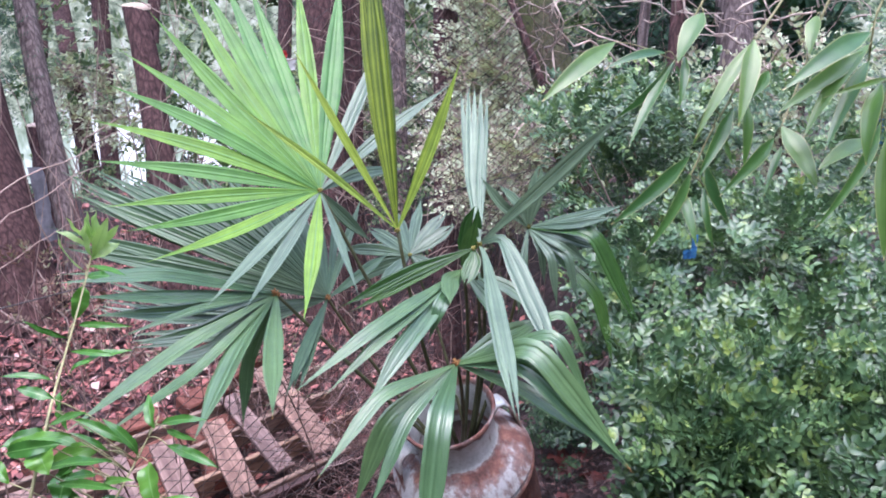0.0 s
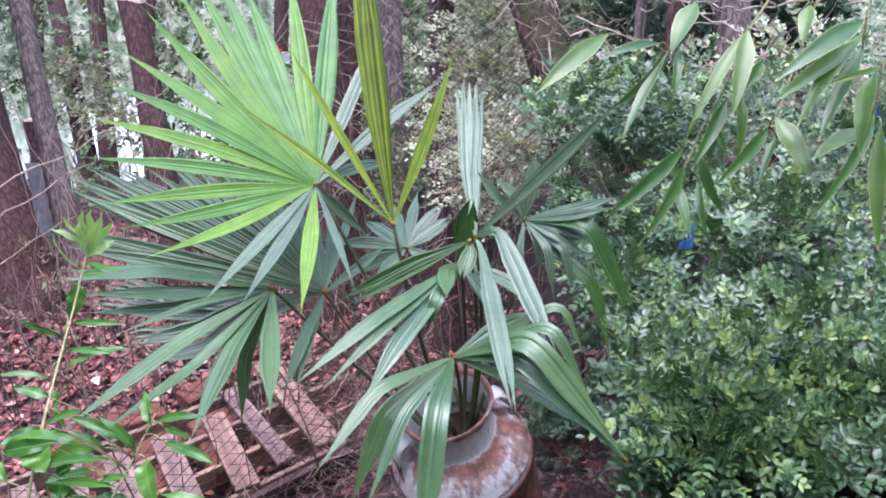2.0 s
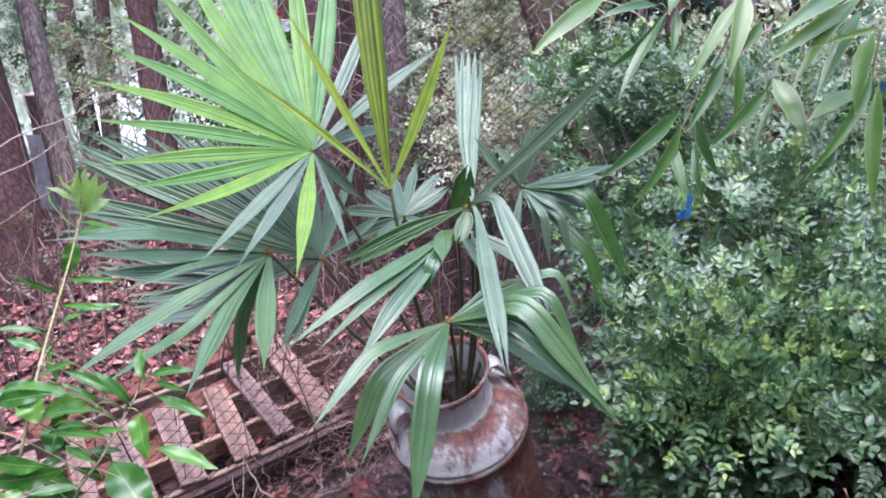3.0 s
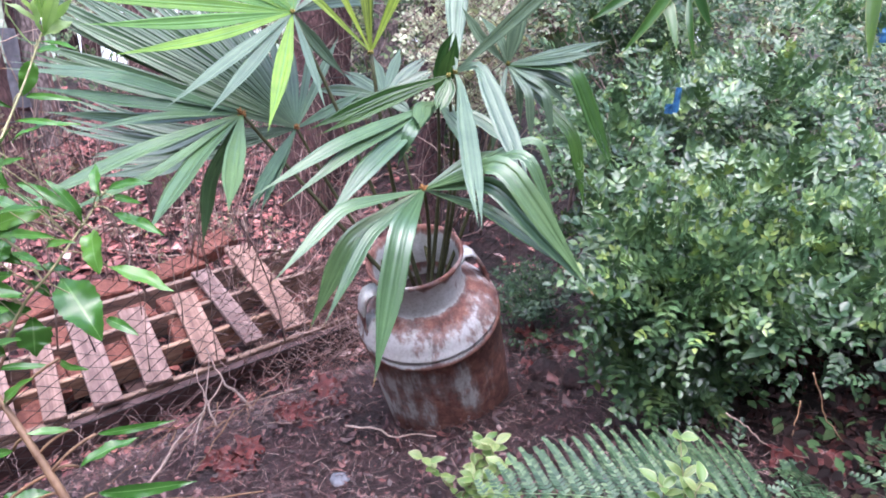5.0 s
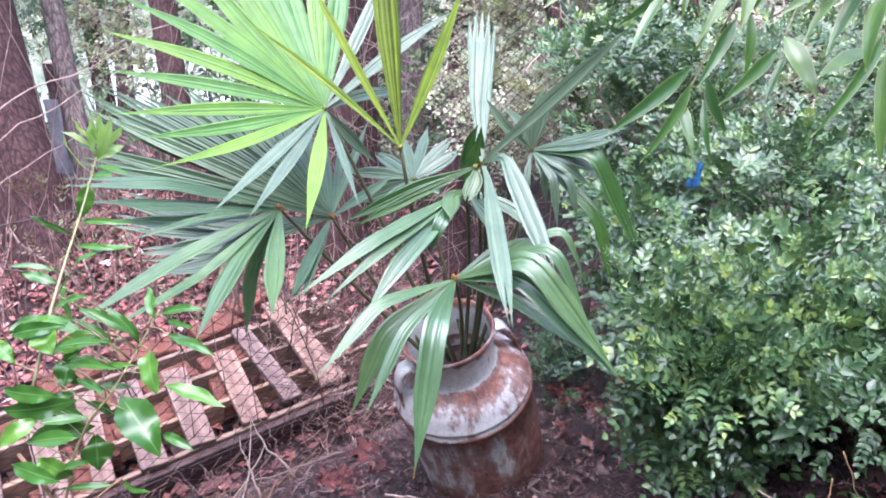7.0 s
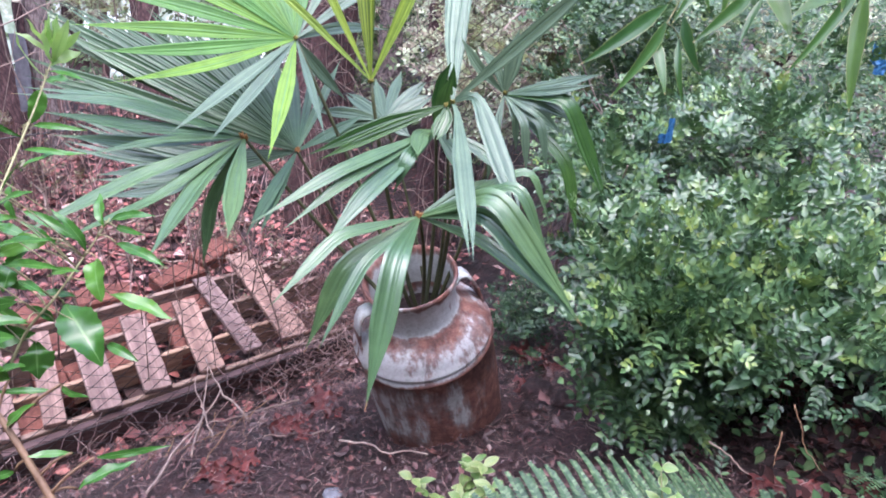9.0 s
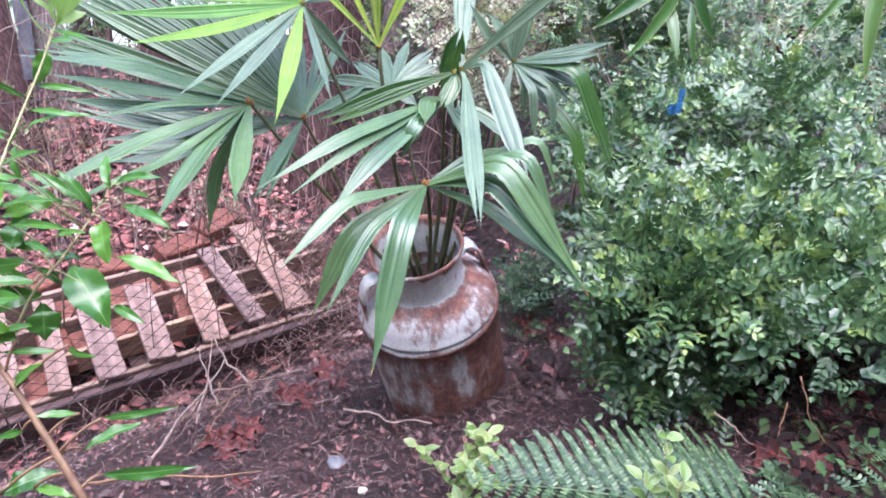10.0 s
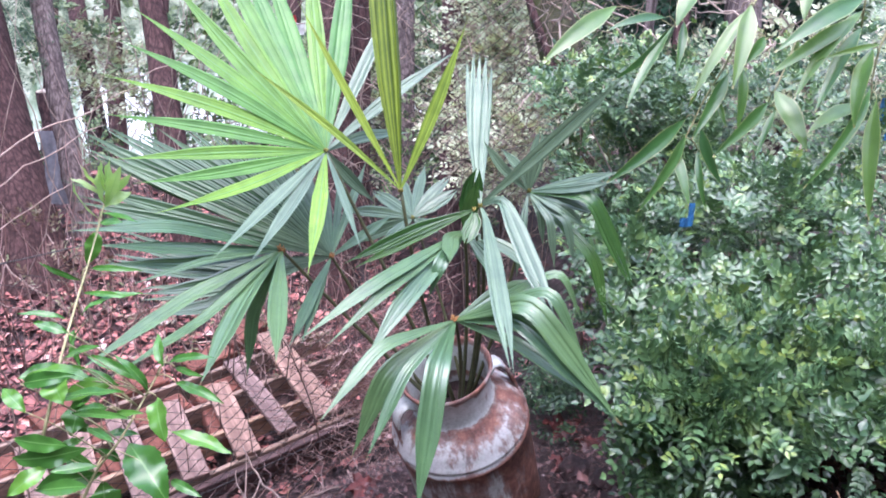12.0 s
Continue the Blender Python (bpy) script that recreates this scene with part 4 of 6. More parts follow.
fan_leaf("grey-green fan leaf with split arching blades", (0.177, 1.495, 0.874), [
    (112, 21, 0.211, -0.004, 0.003, 0.025, 0.56),
    (114, 16, 0.195, -0.002, 0.015, 0.019, 0.55),
    (110, -10, 0.160, 0.016, 0.018, 0.030, 0.50),
    (117, -23, 0.154, 0.019, 0.022, 0.025, 0.49),
    (150, -52, 0.179, 0.046, 0.002, 0.017, 0.44),
    (135, -44, 0.189, 0.049, 0.001, 0.017, 0.53),
    (149, -59, 0.124, 0.025, 0.003, 0.015, 0.45),
    (-162, -69, 0.189, 0.023, -0.002, 0.019, 0.37),
    (41, 76, 0.136, 0.005, 0.005, 0.033, 0.48),
    (-86, 55, 0.115, 0.011, 0.004, 0.026, 0.38),
    (-87, 47, 0.151, -0.009, 0.002, 0.021, 0.50),
], M_PALM_GREY, (0.1, -0.7, 0.7), (0.04, 0.02, 0.39), (0.02, 0.0, 0.03), 0.005, kink=True, hub_mat=M_HUB_PALE, hub_size=0.005)
fan_leaf("grey shaded fan leaf at the back of the palm", (-0.077, 1.645, 0.75), [
    (-92, -24, 0.165, -0.001, 0, 0.029, 0.53),
    (-79, -20, 0.138, -0.001, 0, 0.032, 0.48),
    (-68, -4, 0.19, 0.007, 0.003, 0.029, 0.51),
    (-39, 6, 0.177, 0.002, 0.004, 0.03, 0.48),
    (40, 28, 0.156, 0.003, -0.004, 0.032, 0.48),
    (59, 23, 0.134, 0, 0, 0.034, 0.49),
    (122, -16, 0.08, 0.001, -0.001, 0.026, 0.49),
    (-12, 12, 0.211, -0.002, 0, 0.027, 0.51),
    (6, 18, 0.223, -0.002, -0.001, 0.027, 0.51),
    (-145, -12, 0.121, -0.002, -0.001, 0.023, 0.56),
], M_PALM_GREY, (0, -0.8, 0.6), (0.02, 0.04, 0.39), (0, 0.03, 0.02), 0.0045, hub_mat=M_HUB_PALE, hub_size=0.005)
fan_leaf("dark-green half-folded fan leaf in the middle", (0.042, 1.424, 0.809), [
    (-139, -10, 0.459, 0.029, -0.020, 0.026, 0.60),
    (-143, -13, 0.419, 0.026, -0.014, 0.024, 0.65),
    (-151, -19, 0.393, 0.024, -0.005, 0.035, 0.66),
    (-154, -29, 0.183, 0.048, -0.012, 0.028, 0.68),
    (-169, -3, 0.149, 0.008, 0.018, 0.033, 0.36),
    (154, -19, 0.2, 0.003, -0.009, 0.031, 0.52),
    (118, -19, 0.189, 0.011, -0.007, 0.029, 0.52),
], M_PALM, (-0.1, -0.6, 0.8), (0.01, -0.02, 0.39), (0.01, 0, 0.02), 0.0055, kink=True, pleat=0.030, hub_mat=M_HUB_PALE, hub_size=0.005)
fan_leaf("tall narrow fan leaf with folded hanging blades", (0.071, 1.394, 0.877), [
    (174, -17, 0.442, 0.001, -0.007, 0.033, 0.03),
    (154, -22, 0.316, 0.04, -0.029, 0.039, 0.07),
    (101, 47, 0.38, -0.002, -0.004, 0.027, 0.54),
], M_PALM_GREY, (0.0, -0.9, 0.45), (0.03, 0.01, 0.39), (0.02, 0, 0.0), 0.0055, kink=True, hub_mat=M_HUB_PALE, hub_size=0.005)
fan_leaf("bright green folded blades half opened in the middle", (0.059, 1.382, 0.873), [
    (-97, -23, 0.289, 0.007, 0.003, 0.026, 0.42),
    (-99, -26, 0.274, 0.002, 0.001, 0.02, 0.44),
    (-162, -44, 0.079, -0.002, -0.006, 0.033, 0.32),
], M_PALM_MID, (0.0, -0.85, 0.5), (0.02, -0.01, 0.39), (0.02, 0, 0.0), 0.005, kink=True, hub_mat=M_HUB_PALE, hub_size=0.005)
fan_leaf("rich green upright folded blade in the middle", (0.042, 1.424, 0.809), [
    (99, 80, 0.143, 0.004, -0.012, 0.042, 0.5),
    (124, 76, 0.115, 0.000, 0.004, 0.030, 0.5),
], M_PALM_MID, (-0.2, -1, 0.3), (0.01, -0.02, 0.39), (0.01, 0, 0.02), 0.005, hub_mat=M_HUB_PALE, hub_size=0.005)
fan_leaf("upright folded blade with a blunt torn tip", (0.071, 1.394, 0.877), [
    (0, 36, 0.421, -0.006, -0.006, 0.04, 0.48),
    (-4, 35, 0.411, -0.006, -0.005, 0.024, 0.46),
    (4, 36, 0.384, -0.005, -0.003, 0.024, 0.47),
], M_PALM_GREY, (0.0, -0.9, 0.45), (0.03, 0.01, 0.39), (0.02, 0, 0.0), 0.005, pleat=0.013, taper=0.98, hub_mat=M_HUB_PALE, hub_size=0.005)
# blades of the grey-green leaf, their shade put into a darker material
fan_leaf("hanging blades of the grey-green fan leaf, coloured darker for shade", (0.177, 1.495, 0.874), [
    (118, -35, 0.303, 0.099, 0.011, 0.036, 0.34),
    (128, -50, 0.341, 0.057, -0.008, 0.026, 0.55),
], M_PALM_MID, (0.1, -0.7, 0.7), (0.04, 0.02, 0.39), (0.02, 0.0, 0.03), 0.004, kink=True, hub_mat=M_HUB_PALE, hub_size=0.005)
fan_leaf("low dark-green fan leaf hanging over the can", (0.025, 1.238, 0.7), [
    (-169, -34, 0.379, 0.097, -0.002, 0.042, 0.37),
    (-145, -32, 0.314, 0.044, 0.003, 0.027, 0.46),
    (-126, -44, 0.325, 0.051, 0.011, 0.037, 0.48),
    (-136, -13, 0.340, 0.048, 0.013, 0.025, 0.50),
    (126, -13, 0.364, 0.147, 0.030, 0.040, 0.40),
    (126, -13, 0.361, 0.103, 0.030, 0.035, 0.39),
    (126, -10, 0.325, 0.040, 0.022, 0.032, 0.46),
    (120, -5, 0.276, 0.137, 0.002, 0.025, 0.65),
    (99, 2, 0.245, 0.114, -0.012, 0.022, 0.80),
    (71, 19, 0.201, 0.012, 0.004, 0.036, 0.44),
], M_PALM, (0, -0.5, 0.87), (0.0, -0.05, 0.39), (0.01, -0.01, 0.02), 0.0055, kink=True, pleat=0.030, hub_size=0.009)


# ---- bush with small glossy leaves ----
def leaf_cloud(sprays, length, width, leaves, rngs, droop=0.2, spread=0.9, lean=0.35):
    """Flat twigs with paired small leaves as arrays: verts, faces. sprays: (place, direction, twig length)."""
    verts, faces = [], []
    for p, d, tl in sprays:
        plane = Vector((rngs.gauss(-0.12, lean), rngs.gauss(-0.55, lean), 1.0)) + d * 0.25
        side = d.cross(plane)
        if side.length < 1e-3:
            continue
        side.normalize()
        up = side.cross(d)
        size = rngs.uniform(0.8, 1.15)
        for k in range(leaves):
            t = (k // 2 + 0.6) / (leaves // 2 + 0.6)
            sgn = 1 if k % 2 else -1
            at = p + d * tl * t - Vector((0, 0, droop * tl * t * t))
            if k == leaves - 1:
                ld = d
            else:
                ld = (d * rngs.uniform(0.4, 1.0) + side * sgn * spread * rngs.uniform(0.7, 1.1) + up * rngs.uniform(-0.25, 0.3)).normalized()
            ls = ld.cross(up + Vector((rngs.gauss(0, 0.20), rngs.gauss(0, 0.20), rngs.gauss(0, 0.12))))
            if ls.length < 1e-3:
                continue
            ls.normalize()
            ln = ls.cross(ld)
            L = length * size * rngs.uniform(0.7, 1.15) * (1.0 if t < 0.75 else 0.8)
            W = width * size * rngs.uniform(0.8, 1.15) / 2
            q = len(verts)
            c = 0.22 * W
            verts += [at, at + ld * L * 0.36 + ls * W + ln * c, at + ld * L * 0.72 + ls * W * 0.68 + ln * c, at + ld * L - ln * 0.08 * L, at + ld * L * 0.72 - ls * W * 0.68 + ln * c, at + ld * L * 0.36 - ls * W + ln * c, at + ld * L * 0.5]
            faces += [(q, q + 1, q + 2, q + 6), (q + 6, q + 2, q + 3), (q + 6, q + 3, q + 4), (q, q + 6, q + 4, q + 5)]
    return verts, faces


def cloud_form(data):
    f = Form()
    f.v = data[0]
    f.f = data[1]
    f.uv = [[(0.3, 0.3)] * len(x) for x in data[1]]
    f.slot = [0] * len(data[1])
    return f


def blob_sprays(blobs, count, rngs, keep=lambda p: True, inset=0.75, twig=(0.05, 0.10), outer=1.0):
    out = []
    total = sum(b[3] * b[4] for b in blobs)
    for cx, cy, cz, rx, rz, ry in blobs:
        for i in range(int(count * rx * rz / total)):
            d = Vector((rngs.gauss(0, 1), rngs.gauss(0, 1), rngs.gauss(0, 1))).normalized()
            k = rngs.uniform(inset, outer) * (1 + 0.22 * noise.noise(Vector((cx, cy, cz)) * 7 + d * 3.0))
            p = Vector((cx + d.x * rx * k, cy + d.y * ry * k, cz + d.z * rz * k))
            if keep(p):
                o = (d + Vector((rngs.uniform(-0.7, 0.7), rngs.uniform(-0.7, 0.7), rngs.uniform(-0.3, 0.8)))).normalized()
                out.append((p, o, rngs.uniform(*twig)))
    return out


BUSH = ((0.442, 2.3, 0.866, 0.22, 0.13, 0.20), (0.611, 2.4, 0.872, 0.22, 0.13, 0.20), (0.81, 2.5, 0.883, 0.22, 0.13, 0.20), (0.56, 1.49, 0.56, 0.20, 0.20, 0.26), (0.86, 1.50, 0.54, 0.30, 0.19, 0.28), (1.22, 1.46, 0.56, 0.35, 0.20, 0.32), (1.62, 1.62, 0.62, 0.40, 0.25, 0.40), (0.90, 1.80, 0.58, 0.40, 0.22, 0.36), (0.62, 1.80, 0.56, 0.26, 0.24, 0.28), (1.25, 1.85, 0.62, 0.45, 0.24, 0.40), (0.66, 2.16, 0.74, 0.36, 0.28, 0.36), (1.10, 2.30, 0.72, 0.42, 0.30, 0.42), (0.68, 2.50, 0.68, 0.34, 0.30, 0.34), (1.50, 2.10, 0.66, 0.45, 0.36, 0.45), (0.55, 1.45, 0.20, 0.15, 0.13, 0.12), (1.55, 2.7, 0.75, 0.5, 0.4, 0.4), (0.5, 1.9, 0.45, 0.16, 0.3, 0.25), (0.51, 1.27, 0.54, 0.10, 0.05, 0.11), (0.60, 1.24, 0.54, 0.12, 0.05, 0.13), (0.74, 1.22, 0.54, 0.15, 0.05, 0.14), (0.62, 1.27, 0.575, 0.13, 0.05, 0.10), (0.76, 1.25, 0.58, 0.14, 0.05, 0.10), (0.90, 1.18, 0.545, 0.16, 0.05, 0.15), (1.06, 1.16, 0.555, 0.16, 0.05, 0.16), (1.32, 1.14, 0.57, 0.26, 0.08, 0.22))


def box_bush():
    r = random.Random(21)
    base = Vector((0.95, 1.95, ground_height(0.95, 1.95)))
    ob = thing("box_bush", base, "dense evergreen bush of small glossy dark-green leaves", "bush")
    for i in range(60):
        f = Form()
        c = BUSH[r.randrange(len(BUSH))]
        end = Vector((c[0] + r.uniform(-1, 1) * c[3] * 0.9, c[1] + r.uniform(-1, 1) * c[5] * 0.9, c[2] + r.uniform(-0.6, 1) * c[4] * 0.9))
        st = base + Vector((r.uniform(-0.25, 0.25), r.uniform(-0.25, 0.25), -0.05))
        rad = r.uniform(0.003, 0.008)
        f.tube(wander(r, st, end, 8, 0.06), [rad * (1 - 0.09 * k) for k in range(9)], 5)
        part("branch", f, M_TWIG, ob)
    lumps = []
    for cx, cy, cz, rx, rz, ry in BUSH:
        for i in range(int(7 + 62 * rx * rz)):
            d = Vector((r.gauss(-0.25, 1), r.gauss(-0.45, 1), r.gauss(0.15, 1))).normalized()
            s = r.uniform(0.05, 0.115)
            k = r.uniform(0.84, 1.08)
            lumps.append((cx + d.x * rx * k, cy + d.y * ry * k, cz + d.z * rz * k, s * 1.4, s * 0.5, s * 1.3))
    skirt = ((0.45, 1.24, 0.39, 0.06, 0.05, 0.06), (0.49, 1.20, 0.37, 0.07, 0.05, 0.07), (0.55, 1.19, 0.35, 0.07, 0.05, 0.07), (0.60, 1.22, 0.38, 0.06, 0.05, 0.06))
    clear = lambda p: p.z > ground_height(p.x, p.y) + 0.05 and p.x + 0.25 * (p.z - 0.5) > 0.40 and (p.z > max(0.512 if p.x > 0.58 else 0.44, 0.615 - 0.68 * (p.y - 1.0)) or p.y > 1.75)
    hollow = lambda p: clear(p) and noise.noise(p * 5.4) + 0.5 * noise.noise(p * 13) > (-0.26 if p.y < 1.36 else -0.06)
    tiers = blob_sprays(lumps, 9600, r, hollow, 0.35, (0.075, 0.125))
    sprays = [s for s in tiers] + blob_sprays(BUSH, 1700, r, hollow, 0.25, (0.07, 0.11), 0.80)
    sprays += blob_sprays(skirt, 190, r, lambda p: True, 0.2, (0.05, 0.09))
    young = [(p + d * tl * 0.9, d, 0.024) for p, d, tl in tiers if d.z > -0.2 and noise.noise(p * 6) > 0.05 and r.random() < 0.48]
    for spot, long, wide, count in ((lambda y: y < 1.75, 0.0245, 0.0130, 11), (lambda y: y >= 1.75, 0.0205, 0.0108, 13)):
        fo = part("foliage", cloud_form(leaf_cloud([s for s in sprays if spot(s[0].y)], long, wide, count, r, 0.3)), M_BOX, ob, "small glossy oval dark-green leaves")
        fo["kind"] = "stuff"
    fo = part("young_foliage", cloud_form(leaf_cloud(young, 0.0165, 0.0095, 5, r)), M_BOX_YOUNG, ob, "yellowish-green young shoots")
    fo["kind"] = "stuff"
    return ob


box_bush()


def shrub(label, blobs, count, length, width, mat, seed, leaves=8, name="shrub", category="shrub", twig=(0.08, 0.18)):
    r = random.Random(seed)
    c = blobs[0]
    base = Vector((c[0], c[1], ground_height(c[0], c[1])))
    ob = thing(name, base, label, category)
    for i in range(9):
        f = Form()
        b = blobs[r.randrange(len(blobs))]
        end = Vector((b[0] + r.uniform(-1, 1) * b[3] * 0.8, b[1] + r.uniform(-1, 1) * b[5] * 0.8, b[2] + r.uniform(-0.5, 1) * b[4] * 0.8))
        f.tube(wander(r, base + Vector((r.uniform(-0.1, 0.1), r.uniform(-0.1, 0.1), -0.05)), end, 7, 0.08), [0.008 * (1 - 0.11 * k) for k in range(8)], 5)
        part("branch", f, M_TWIG, ob)
    fo = part("foliage", cloud_form(leaf_cloud(blob_sprays(blobs, count, r, inset=0.2, twig=twig), length, width, leaves, r)), mat, ob)
    fo["kind"] = "stuff"
    return ob


shrub("loose light-green woodland shrub behind the fence", ((0.35, 4.6, 0.75, 0.5, 0.65, 0.4), (0.15, 4.2, 0.3, 0.4, 0.35, 0.3), (0.6, 4.3, 0.9, 0.35, 0.5, 0.3)), 520, 0.05, 0.022, M_SHRUB, 31)
shrub("dark evergreen shrub with broad leaves in the wood", ((1.2, 4.6, 1.1, 0.5, 0.4, 0.4), (1.9, 4.6, 1.0, 0.5, 0.5, 0.4)), 700, 0.07, 0.04, M_CONIFER, 32)
shrub("loose green undergrowth between the trunks", ((-2.2, 6.4, 0.4, 0.8, 0.9, 0.5), (-1.4, 5.6, -0.2, 0.7, 0.45, 0.5), (-3.3, 6.2, 0.7, 0.5, 0.7, 0.5)), 420, 0.07, 0.03, M_SHRUB, 33)
shrub("dark feathery conifer branches beside the grey trunk", ((-2.75, 4.5, 0.75, 0.35, 0.42, 0.3), (-2.95, 4.3, 0.35, 0.3, 0.3, 0.3), (-2.9, 4.7, 1.25, 0.4, 0.4, 0.3)), 900, 0.035, 0.006, M_CONIFER, 34, 16, "conifer_sapling", "conifer", (0.12, 0.22))
shrub("loose pale-green undergrowth beyond the fence", ((-0.35, 5.6, 0.6, 0.5, 0.7, 0.4), (0.6, 5.4, 0.7, 0.6, 0.6, 0.4)), 380, 0.06, 0.028, M_SHRUB, 35)


shrub("tall loose green woodland growth far behind the trunks", ((-4.2, 8.6, 1.5, 1.2, 0.9, 0.6), (-2.4, 8.4, 1.6, 1.2, 0.9, 0.6), (-0.6, 8.2, 1.4, 1.2, 1.0, 0.6), (1.0, 7.8, 1.3, 1.2, 1.1, 0.6), (3.0, 7.2, 1.3, 1.3, 1.2, 0.6)), 1500, 0.10, 0.05, M_SHRUB, 36, 9, "shrub", "shrub", (0.15, 0.3))
shrub("low mixed undergrowth at the foot of the trunks", ((-1.9, 4.9, -0.25, 0.5, 0.35, 0.3), (-1.1, 4.7, -0.2, 0.6, 0.35, 0.3), (0.1, 4.6, -0.1, 0.6, 0.5, 0.3), (-2.9, 5.6, -0.3, 0.6, 0.3, 0.3)), 420, 0.045, 0.02, M_SHRUB, 37)


shrub("mottled hedge of small pale-green and brown leaves behind the fence", ((0.23, 3.75, 1.05, 0.26, 0.22, 0.12), (0.20, 3.6, 0.82, 0.28, 0.20, 0.12), (0.16, 3.4, 0.58, 0.26, 0.18, 0.12), (0.34, 3.05, 0.62, 0.14, 0.14, 0.10), (0.22, 3.2, 0.40, 0.24, 0.16, 0.12), (0.2, 3.95, 1.30, 0.26, 0.2, 0.12)), 1300, 0.030, 0.016, M_DRY, 40, 9, "hedge", "hedge", (0.06, 0.12))
shrub("dry brownish undergrowth behind the clipped bush", ((0.649, 2.75, 0.79, 0.25, 0.16, 0.15), (1.75, 3.05, 0.62, 0.35, 0.34, 0.2), (1.12, 3.2, 0.68, 0.35, 0.26, 0.2), (1.45, 3.2, 0.88, 0.35, 0.25, 0.2), (2.1, 3.2, 0.85, 0.35, 0.4, 0.25)), 900, 0.035, 0.016, M_DRY, 41)
shrub("pale dry undergrowth before the trunks", ((-1.75, 3.3, -0.32, 0.35, 0.22, 0.2), (-1.2, 3.2, -0.38, 0.35, 0.18, 0.2), (-0.7, 3.0, -0.38, 0.3, 0.16, 0.2), (-2.1, 3.6, -0.2, 0.3, 0.25, 0.2)), 170, 0.034, 0.012, M_DRY_LOW, 42)
shrub("dry tan undergrowth between the trunks", ((-0.45, 5.3, 0.25, 0.45, 0.7, 0.3), (0.25, 5.2, 0.35, 0.4, 0.75, 0.3), (-0.9, 5.6, 0.1, 0.4, 0.5, 0.3), (0.75, 5.0, 0.5, 0.35, 0.6, 0.3)), 900, 0.05, 0.02, M_DRY, 38)
shrub("pale-green and tan growth hiding the feet of the far trunks", ((-3.17, 6.5, 0.342, 0.22, 0.14, 0.15), (-3.034, 6.6, 0.42, 0.22, 0.14, 0.15), (-2.751, 6.4, 0.196, 0.22, 0.14, 0.15), (-2.971, 6.2, 0.05, 0.22, 0.14, 0.15), (-2.656, 6.2, 0.003, 0.22, 0.14, 0.15), (-3.549, 6.8, 0.243, 0.22, 0.14, 0.15)), 330, 0.05, 0.024, M_DRY, 43)
shrub("dark ivy-like growth around the trunks", ((0.1, 6.2, 0.2, 0.8, 0.7, 0.3), (-0.7, 6.4, 0.1, 0.7, 0.6, 0.3)), 700, 0.07, 0.04, M_SHRUB, 39)


def bare_vine_tangle():
    f = Form()
    r = random.Random(17)
    for i in range(42):
        a = Vector((r.uniform(0.3, 1.7), r.uniform(2.6, 3.1), r.uniform(0.85, 1.25)))
        b = a + Vector((r.uniform(-0.5, 0.5), r.uniform(-0.2, 0.2), r.uniform(-0.15, 0.4)))
        rad = r.uniform(0.002, 0.006)
        f.tube(wander(r, a, b, 12, 0.09), [rad * (1 - 0.05 * k) for k in range(13)], 5)
    single("bare_vine_tangle", f, M_VINE, (1.0, 2.8, 1.0), "tangle of pale bare woody vine stems above the bush", "vines", kind="stuff")


bare_vine_tangle()


def ground_cover():
    """Low dark creepers under the bush and between it and the can."""
    r = random.Random(61)
    sprays = []
    for i in range(60):
        x, y = r.uniform(0.55, 1.5), r.uniform(0.95, 1.75)
        p = Vector((x, y, ground_height(x, y) + r.uniform(0.0, 0.05)))
        sprays.append((p, Vector((r.uniform(-1, 1), r.uniform(-1, 1), r.uniform(0.1, 0.7))).normalized(), r.uniform(0.04, 0.09)))
    for i in range(150):
        x, y = r.gauss(0.37, 0.07), r.gauss(2.02, 0.10)
        p = Vector((x, y, ground_height(x, y) + r.uniform(0.02, 0.20)))
        sprays.append((p, Vector((r.uniform(-1, 1), r.uniform(-1, 1), r.uniform(-0.2, 0.7))).normalized(), r.uniform(0.05, 0.09)))
    single("ground_cover", cloud_form(leaf_cloud(sprays, 0.020, 0.010, 9, r)), M_CREEPER_SHADED, (0.9, 1.3, 0.1), "low small-leaved green creepers under the bush, coloured darker for its shade", "ground cover", kind="stuff")


ground_cover()


def undergrowth():
    """Dead leaves and creeping sprigs below the bush, its shade put into their colour."""
    r = random.Random(62)
    sprays = []
    for i in range(330):
        x, y = r.uniform(0.62, 1.5), r.uniform(0.85, 1.5)
        p = Vector((x, y, ground_height(x, y) + r.uniform(0.01, 0.09)))
        sprays.append((p, Vector((r.uniform(-1, 1), r.uniform(-1, 1), r.uniform(-0.2, 0.5))).normalized(), r.uniform(0.03, 0.08)))
    single("shaded_undergrowth", cloud_form(leaf_cloud(sprays, 0.028, 0.015, 7, r)), M_DEAD_SHADED, (1.0, 1.2, 0.3), "dead leaves and sprigs heaped below the bush, coloured darker for its shade", "undergrowth", kind="stuff")


undergrowth()

